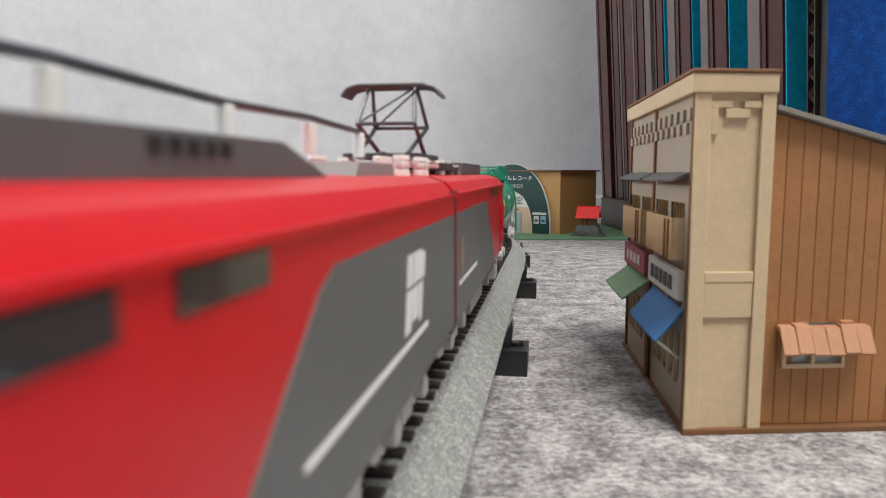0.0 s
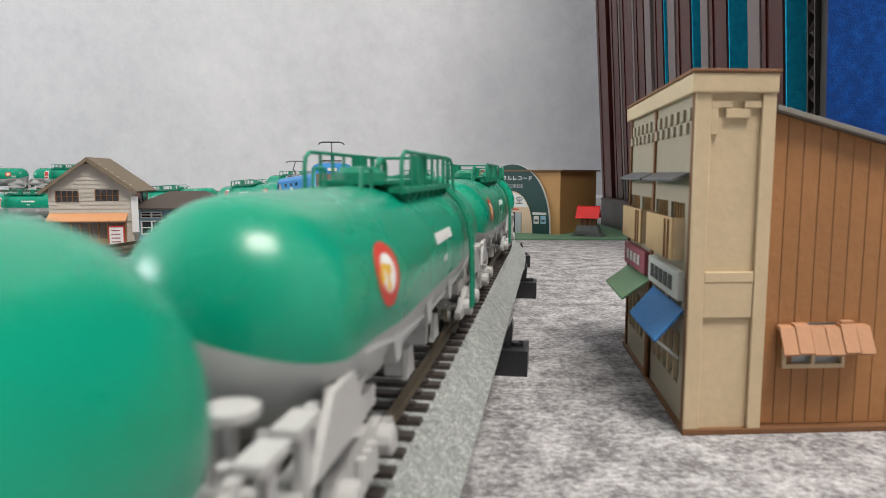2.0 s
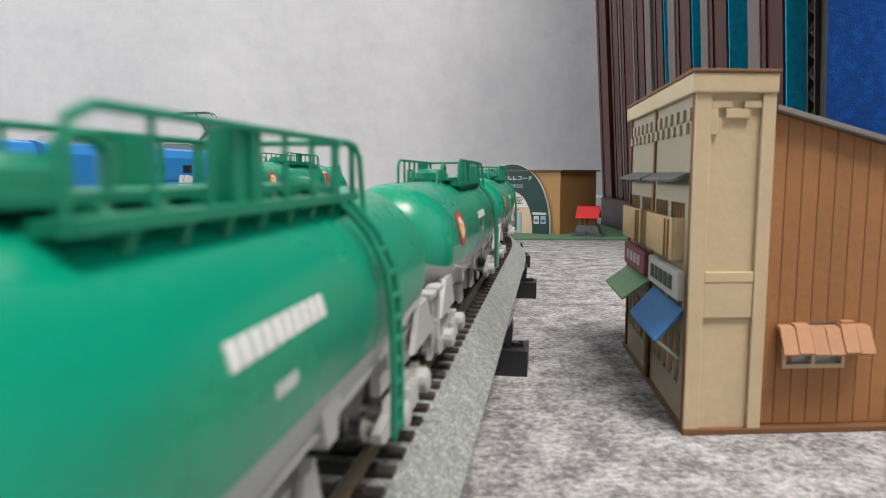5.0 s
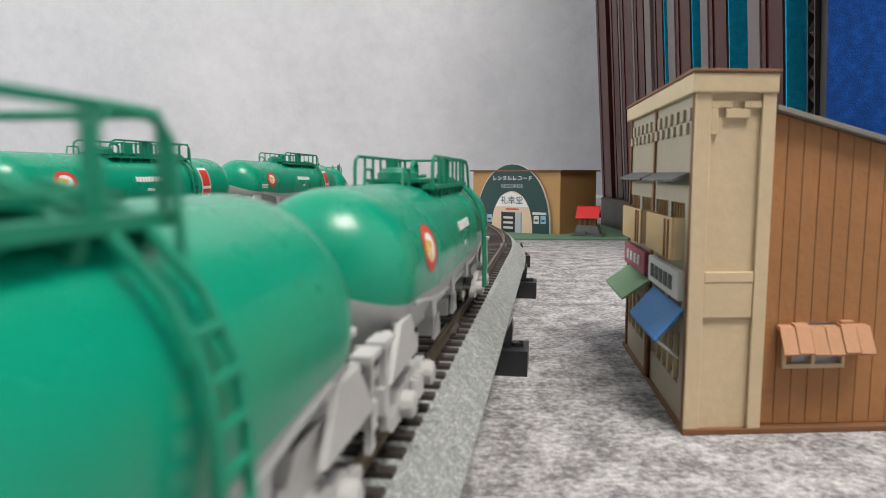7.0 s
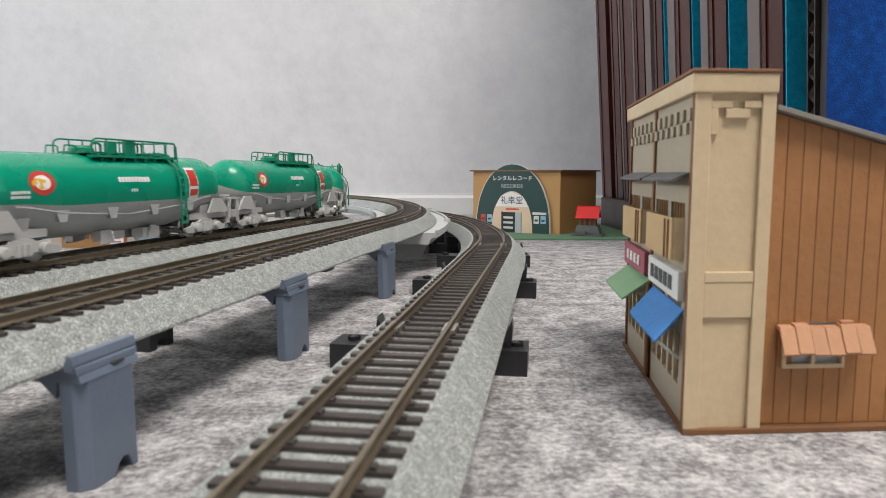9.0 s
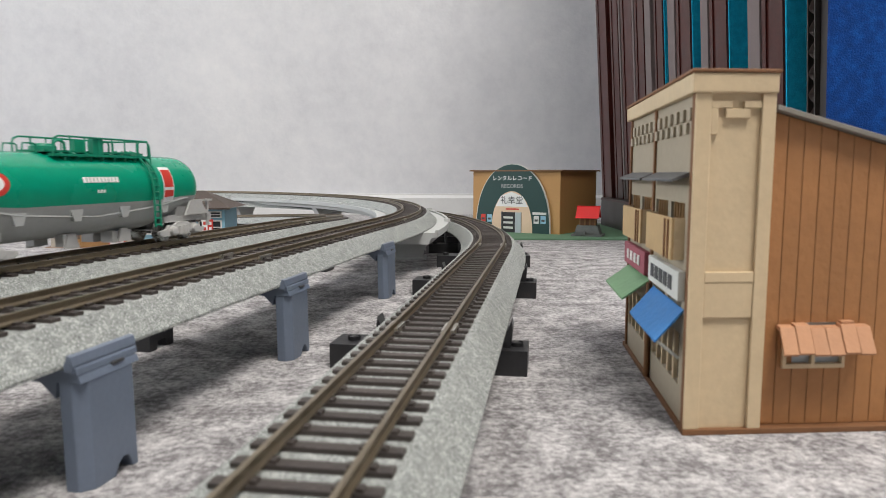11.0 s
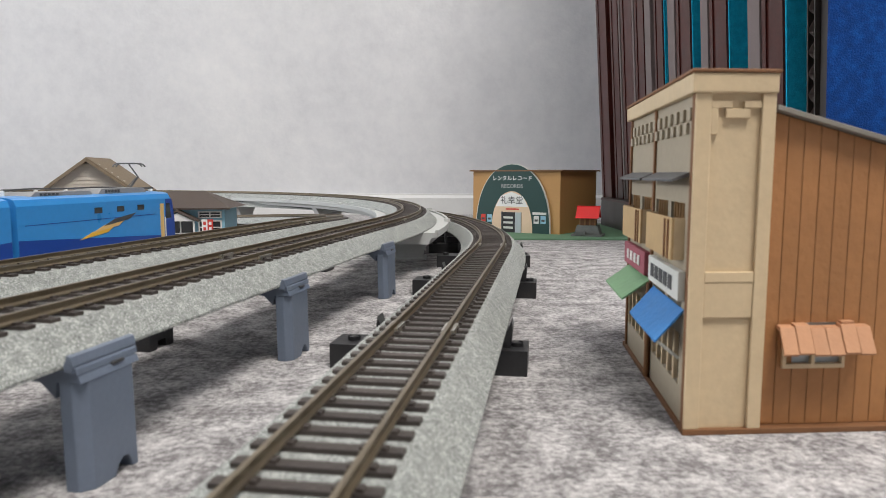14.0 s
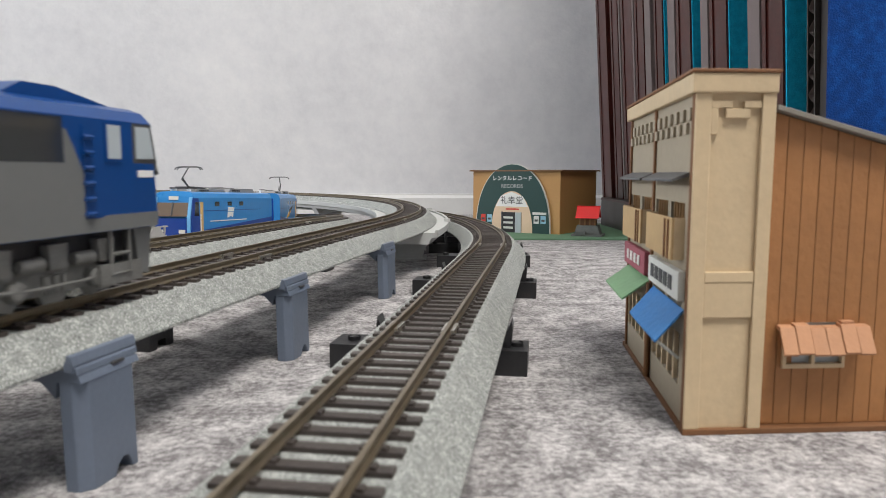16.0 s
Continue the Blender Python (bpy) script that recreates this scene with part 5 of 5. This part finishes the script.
def siding(parent, x0, x1, y, z0, z1, material, step, openings=(), name="siding_board", gable=None):
    """Lapped boards on a wall that faces -y, left out where the openings are."""
    z = z0
    while z < z1 - 0.1:
        zt = min(z + step, z1)
        a, b = x0, x1
        if gable and z > gable[0]:
            k = (z - gable[0]) / (gable[1] - gable[0])
            mid = (x0 + x1) / 2
            a, b = x0 + (mid - x0) * k, x1 + (mid - x1) * k
            if b - a < 2:
                break
        runs = [(a, b)]
        for ox0, ox1, oz0, oz1 in openings:
            if z < oz1 - 0.5 and zt > oz0 + 0.5:
                runs = [r for p, q in runs for r in ((p, min(q, ox0)), (max(p, ox1), q)) if r[1] - r[0] > 0.5]
        for p, q in runs:
            part(name, prism([(y - 1.0, z), (y, z), (y, zt), (y - 0.35, zt)], p, q, "x"), material, parent)
        z += step


def house(m):
    """Two-storey gabled shop-house, front on -y, W wide."""
    h = thing("gabled_house", "two-storey house with grey lapped siding and an orange eave", "house", m)
    W, DEP, EAV, RID = 84, 62, 62, 93
    part("core", prism([(1, 0), (W - 1, 0), (W - 1, EAV), (W / 2, RID - 2), (1, EAV)], 1.2, DEP), M_SIDING, h, "house walls")
    ups = ((8, 30, 48.5, 60), (47, 70, 49, 61))
    siding(h, 0, W, 1.2, 28, RID - 4, M_SIDING, 4.3, ups, gable=(EAV, RID - 1))
    siding(h, 0, 12, 1.2, 0, 26, M_SIDING, 4.3)
    siding(h, 76, W, 1.2, 0, 26, M_SIDING, 4.3)
    for x0, x1, z0, z1 in ups:
        part("window_pane", box(x0, x1, 0.7, 1.1, z0, z1), M_GLASS, h, "dark window pane")
        n = 4
        for k in range(n + 1):
            xx = x0 + (x1 - x0) * k / n
            part("window_bar", box(xx - 0.5, xx + 0.5, -0.3, 0.6, z0, z1), M_BROWND, h)
        part("window_bar", box(x0, x1, -0.2, 0.6, (z0 + z1) / 2 - 0.3, (z0 + z1) / 2 + 0.3), M_BROWND, h)
    part("shop_window", box(12, 76, 0.6, 1.1, 9, 26), M_GLASSB, h, "dark glazed shop front")
    part("shop_panel", box(12, 76, -0.3, 1.1, 0.6, 9), M_WOODF, h, "wooden panel below the shop window", bevel=0.2)
    for k in range(8):
        xx = 12 + 64 * k / 7
        part("shop_post", box(xx - 0.7, xx + 0.7, -0.8, 0.8, 0.6, 27), M_WOODF, h)
    part("eave", prism([(2, 37.6), (-10, 29), (-10, 28), (2, 36)], 0, W - 5, "x"), M_ORANGE, h, "orange shop eave", bevel=0.2)
    for sg in (0, 1):
        pts = [(-6, EAV - 4.5), (W / 2, RID), (W / 2, RID + 2.2), (-7, EAV - 2.5)]
        if sg:
            pts = [(W - a, b) for a, b in pts]
        part("roof", prism(pts, -6, DEP + 6), M_HROOF, h, "brown shingle roof slope", bevel=0.2)
        part("bargeboard", prism([(a, b) for a, b in ((pts[0][0], pts[0][1] - 1.5), (W / 2, RID - 2.2), (W / 2, RID + 0.2), (pts[0][0], pts[0][1] + 0.8))], -7.2, -6), M_HROOF, h)
    # windows of the side that faces the station
    for y in (14, 38):
        part("side_window", box(W - 0.9, W + 0.1, y, y + 14, 46, 58), M_GLASS, h, "dark side window")
    part("sign_banner", box(W - 1, W + 6, -1.6, -0.9, 16, 54), M_WHITE, h, "tall white hanging sign")
    part("menu_board", box(62, 76, -9, -8.4, 2, 22), M_WHITE, h, "white notice board in a red frame", bevel=0.2)
    for a in ((61, 62, 0, 23), (76, 77, 0, 23), (61, 77, 22, 23.4)):
        part("board_frame", box(a[0], a[1], -9.4, -8, a[2], a[3]), M_REDP, h)
    for k in range(4):
        part("notice_bar", box(64, 73, -9.3, -9.0, 6 + k * 4, 7.0 + k * 4), M_PINK, h)
    part("base", box(-6, W + 3, -14, DEP, -1.0, 0.6), M_CARDR, h, "brown card base")
    return h


def station(m):
    s = thing("station_house", "single-storey pale blue station with a dark hipped roof", "house", m)
    W, DEP, EAV, RID = 96, 62, 43, 60
    part("core", box(1, W - 1, 1.2, DEP, 0, EAV), M_SBLUE, s, "pale blue walls")
    op = ((6, 28, 14, 27), (6, 28, 32, 37), (34, 62, 0, 28), (68, 92, 14, 27), (68, 92, 32, 37))
    siding(s, 0, W, 1.2, 0, EAV - 2, M_SBLUE, 3.6, op)
    for x0, x1, z0, z1 in op:
        part("window_pane", box(x0, x1, 0.6, 1.1, z0, z1), M_GLASS, s, "dark pane")
        part("window_frame", box(x0 - 0.9, x1 + 0.9, -0.6, 0.8, z0 - 1.2, z0), M_WHITE, s)
        part("window_frame", box(x0 - 0.9, x1 + 0.9, -0.6, 0.8, z1, z1 + 1.2), M_WHITE, s)
        for xx in (x0, (x0 + x1) / 2, x1):
            part("window_bar", box(xx - 0.7, xx + 0.7, -0.6, 0.8, z0, z1), M_WHITE, s)
        part("window_bar", box(x0, x1, -0.5, 0.7, (z0 + z1) / 2 - 0.5, (z0 + z1) / 2 + 0.5), M_WHITE, s)
    bm = bmesh.new()
    e = [bm.verts.new(v) for v in ((-9, -9, EAV - 1), (W + 9, -9, EAV - 1), (W + 9, DEP + 9, EAV - 1), (-9, DEP + 9, EAV - 1), (28, DEP / 2, RID), (W - 28, DEP / 2, RID))]
    for f in ((3, 2, 1, 0), (0, 1, 5, 4), (1, 2, 5), (2, 3, 4, 5), (3, 0, 4)):
        bm.faces.new([e[i] for i in f])
    part("roof", bm, M_SROOF, s, "dark umber hipped roof")
    part("fascia", box(-8, W + 8, -8.6, -7.8, EAV - 2.4, EAV - 0.6), M_SROOF, s)
    part("porch_gable", prism([(30, 28), (66, 28), (48, 37)], -10, 1), M_WHITE, s, "white porch gable")
    part("porch_roof", prism([(26, 27.4), (48, 38.6), (70, 27.4), (70, 29), (48, 40.4), (26, 29)], -12, 1), M_SROOF, s)
    for x in (31, 65):
        part("porch_post", box(x - 0.8, x + 0.8, -9.5, -8, 0, 28), M_WHITE, s)
    part("bench", box(36, 60, -3, -1, 0.4, 7), M_WOODF, s, bevel=0.2)
    for k, x in enumerate((74, 80)):
        part("banner", box(x, x + 6, -11, -10.4, 3, 30), M_WHITE if k == 0 else M_REDP, s, "red and white upright banner")
        for j in range(4):
            part("banner_bar", box(x + 1.6, x + 4.4, -11.3, -11, 6 + j * 6, 9.5 + j * 6), M_REDP if k == 0 else M_WHITE, s)
    part("base", box(-4, W + 4, -13, DEP + 3, -1.0, 0.4), M_CARDR, s, "card base")
    return s


def pin_boards():
    """The stack of framed boards that stands along the edge of the layout."""
    # back and front distance of each frame, and whether felt covers its face
    frames = ((1.150, 1.085, 0), (1.060, 1.018, 0), (1.000, 0.944, 0), (0.931, 0.892, 0), (0.850, 0.818, 1), (0.773, 0.730, 1), (0.680, 0.640, 1), (0.572, 0.537, 1))
    for back, d, felt in frames:
        e = (back - d) / MM
        bd = thing("framed_board", "maroon-edged board with cyan felt standing on its side" if felt else "maroon lacquered board standing on its side", "board", Matrix.Translation((0.2725, d, ground_z(d))) @ pose(0, 0, 0, 0, -3.6, 0), "stack of framed boards")
        part("edge_strip", box(0, 12, 0, e * 0.62, 0, 880), M_MAROON, bd, "maroon lacquered edge", bevel=1.2)
        part("inner_strip", box(1.6, 12, e * 0.62 + 0.2, e * 0.8, 0, 880), M_MAROON, bd, "maroon inner moulding", bevel=0.8)
        part("back_strip", box(0.3, 12, e * 0.8 + 0.2, e, 0, 880), M_MAROON, bd, bevel=0.8)
        part("panel", box(12.2, 330, 2, e - 2, 0, 875), M_GREYB, bd, "grey board panel")
        if felt:
            part("felt", box(2.0, 330, -2.2, -0.2, 0, 870), M_CYANF, bd, "cyan felt face")
    for back, d in ((1.010, 1.004), (0.941, 0.934), (0.885, 0.862), (0.798, 0.775), (0.700, 0.682), (0.5956, 0.574)):
        gb = thing("backing_board", "plain grey backing board standing on its side", "board", Matrix.Translation((0.272, d, ground_z(d))) @ pose(0, 0, 0, 0, -3.6, 0), "grey backing boards")
        part("board", box(0, 325, 0, (back - d) / MM, 0, 868), M_GREYB, gb, bevel=0.8)
    # a corrugated cardboard sheet and the blue felt board in front
    cb = thing("corrugated_sheet", "black corrugated cardboard sheet seen at its edge", "cardboard", Matrix.Translation((0.272, 0.4925, 0)) @ pose(0, 0, 0, 0, -3.2, 0))
    part("liner", box(0, 300, 0, 1.4, 0, 880), M_BLKBOX, cb)
    part("liner", box(0, 300, 9.6, 11, 0, 880), M_BLKBOX, cb)
    bm = bmesh.new()
    zz = [(1.4 + 8.2 * (0.5 + 0.5 * math.sin(k * 0.9)), k * 2.2) for k in range(400)]
    for (a, z), (b, z2) in zip(zz, zz[1:]):
        v = [bm.verts.new(q) for q in ((0.4, a, z), (300, a, z), (300, b, z2), (0.4, b, z2))]
        bm.faces.new(v)
    part("fluting", bm, M_GREYB, cb, "wavy cardboard fluting")
    bf = thing("blue_felt_board", "royal blue felt-covered board standing upright", "board", Matrix.Translation((0.272, 0.478, 0)) @ pose(0, 0, 0, 0, -2.4, 0))
    part("felt", box(0, 320, 0, 3, 0, 880), M_BLUEF, bf, "royal blue felt", bevel=1.0)
    part("backing", box(0.5, 318, 3.2, 12, 0, 875), M_BLKBOX, bf, "dark backing board")
    # long dark box lying at the foot of the boards
    fb = thing("dark_box", "long low black lacquered box on the green mat", "box", Matrix.Translation((0.2565, 0.80, ground_z(0.9))))
    part("body", box(0, 11, 0, 300, 0, 46), M_BLKBOX, fb, bevel=1.2)
    part("lid_rim", box(-0.6, 11.6, -0.6, 300.6, 42, 45), M_MAROON, fb, bevel=0.5)


shop_building()
_rx, _ry = 0.1555, 0.902
record_shop(Matrix.Translation((_rx, _ry, ground_z(_ry))) @ pose(0, 0, 0, 0, 0, -34), 135, 127, 87)
shrine(Matrix.Translation((0.190, 0.885, ground_z(0.885) + 0.0022)) @ pose(0, 0, 0, 0, 0, -20) @ Matrix.Diagonal((0.78, 0.78, 0.78, 1)))
house(Matrix.Translation((-0.414, 0.712, ground_z(0.72))) @ pose(0, 0, 0, 0, 0, 8))
station(Matrix.Translation((-0.338, 0.745, ground_z(0.76))) @ pose(0, 0, 0, 0, 0, 4))
pin_boards()
bm = bmesh.new()
g0 = [(0.075, 0.842), (0.262, 0.835), (0.275, 1.12), (0.02, 1.12)]
prism([(a / MM, b / MM) for a, b in g0], 0, 2, "z", bm)
for v in bm.verts:
    v.co.z += ground_z(v.co.y * MM) / MM + 0.2
gm = new("craft_mat", to_mesh("craft_mat", bm, M_MAT))
tagged(gm, "dark green mat under the record shop", "mat")


# ---- the trains ----
def run_a(t):
    q = t - 1.2
    return 0.0262 - 0.2055 * q + 0.00125 * q * q + 0.012 * max(t - 7.2, 0) ** 2


def run_b(t):
    return -0.174 - 0.1757 * (t - 8) - 0.00115 * (t - 8) ** 2


def run_c(t):
    return 0.2243 + 0.164 * (t - 13.1)


TIMES = [k * 0.25 for k in range(65)]
moves = []


def trains():
    first, plain = tank_wagon(), tank_wagon(None, False)

    def wagon(kind=first):
        used = [m[0] for m in moves]
        return copy_thing(kind, Matrix.Identity(4)) if kind in used else kind
    # nearest line: red locomotive and eight wagons, coming towards the camera
    for cab, off in ((1, -0.069 - 0.0765 - 0.157), (-1, -0.077 - 0.0765)):
        moves.append((red_loco_unit(cab), LINE_A, lambda t, o=off: run_a(t) + o, 0.046, -1))
    for k in range(8):
        moves.append((wagon(plain), LINE_A, lambda t, o=k * 0.17 + 0.021: run_a(t) + o, 0.059, -1))
    # second line: blue locomotive and six wagons, coming down towards the camera
    lead, tail = blue_loco_unit(1), blue_loco_unit(-1)
    for u, off in ((lead, -0.078 - 0.0755 - 0.155), (tail, -0.078 - 0.0755)):
        moves.append((u, LINE_2, lambda t, o=off: run_b(t) + o, 0.046, -1))
    for k in range(6):
        moves.append((wagon(), LINE_2, lambda t, o=k * 0.17 + 0.005: run_b(t) + o, 0.059, -1))
    # low line: blue locomotive going away with its wagons, and the tail of the train before it
    l2, t2 = copy_thing(lead, Matrix.Identity(4)), copy_thing(tail, Matrix.Identity(4))
    for u, off in ((l2, -0.0755), (t2, -0.0755 - 0.155)):
        moves.append((u, LINE_3, lambda t, o=off: run_c(t) + o, 0.046, 1))
    for k in range(2):
        moves.append((wagon(), LINE_3, lambda t, o=-0.318 - 0.098 - k * 0.17: run_c(t) + o, 0.059, -1))
    for k in range(3):
        moves.append((wagon(), LINE_3, lambda t, o=k * 0.17: 1.29 + 0.164 * (t - 3.5) + o, 0.059, -1))
    # raised line: the blue and grey locomotive, and the tail of its train on the far side
    moves.append((grey_blue_loco(), LINE_1, lambda t: 0.0325 - 0.112 - 0.21 * (16 - t), 0.076, 1))
    for k in range(3):
        moves.append((wagon(), LINE_1, lambda t, o=k * 0.17: 1.686 + 0.165 * (t - 3.0) + o, 0.059, -1))


def motions():
    for ob, line, s_of, half, sign in moves:
        walk(ob, [(t, line.ride(s_of(t), half, sign)) for t in TIMES])


trains()
motions()
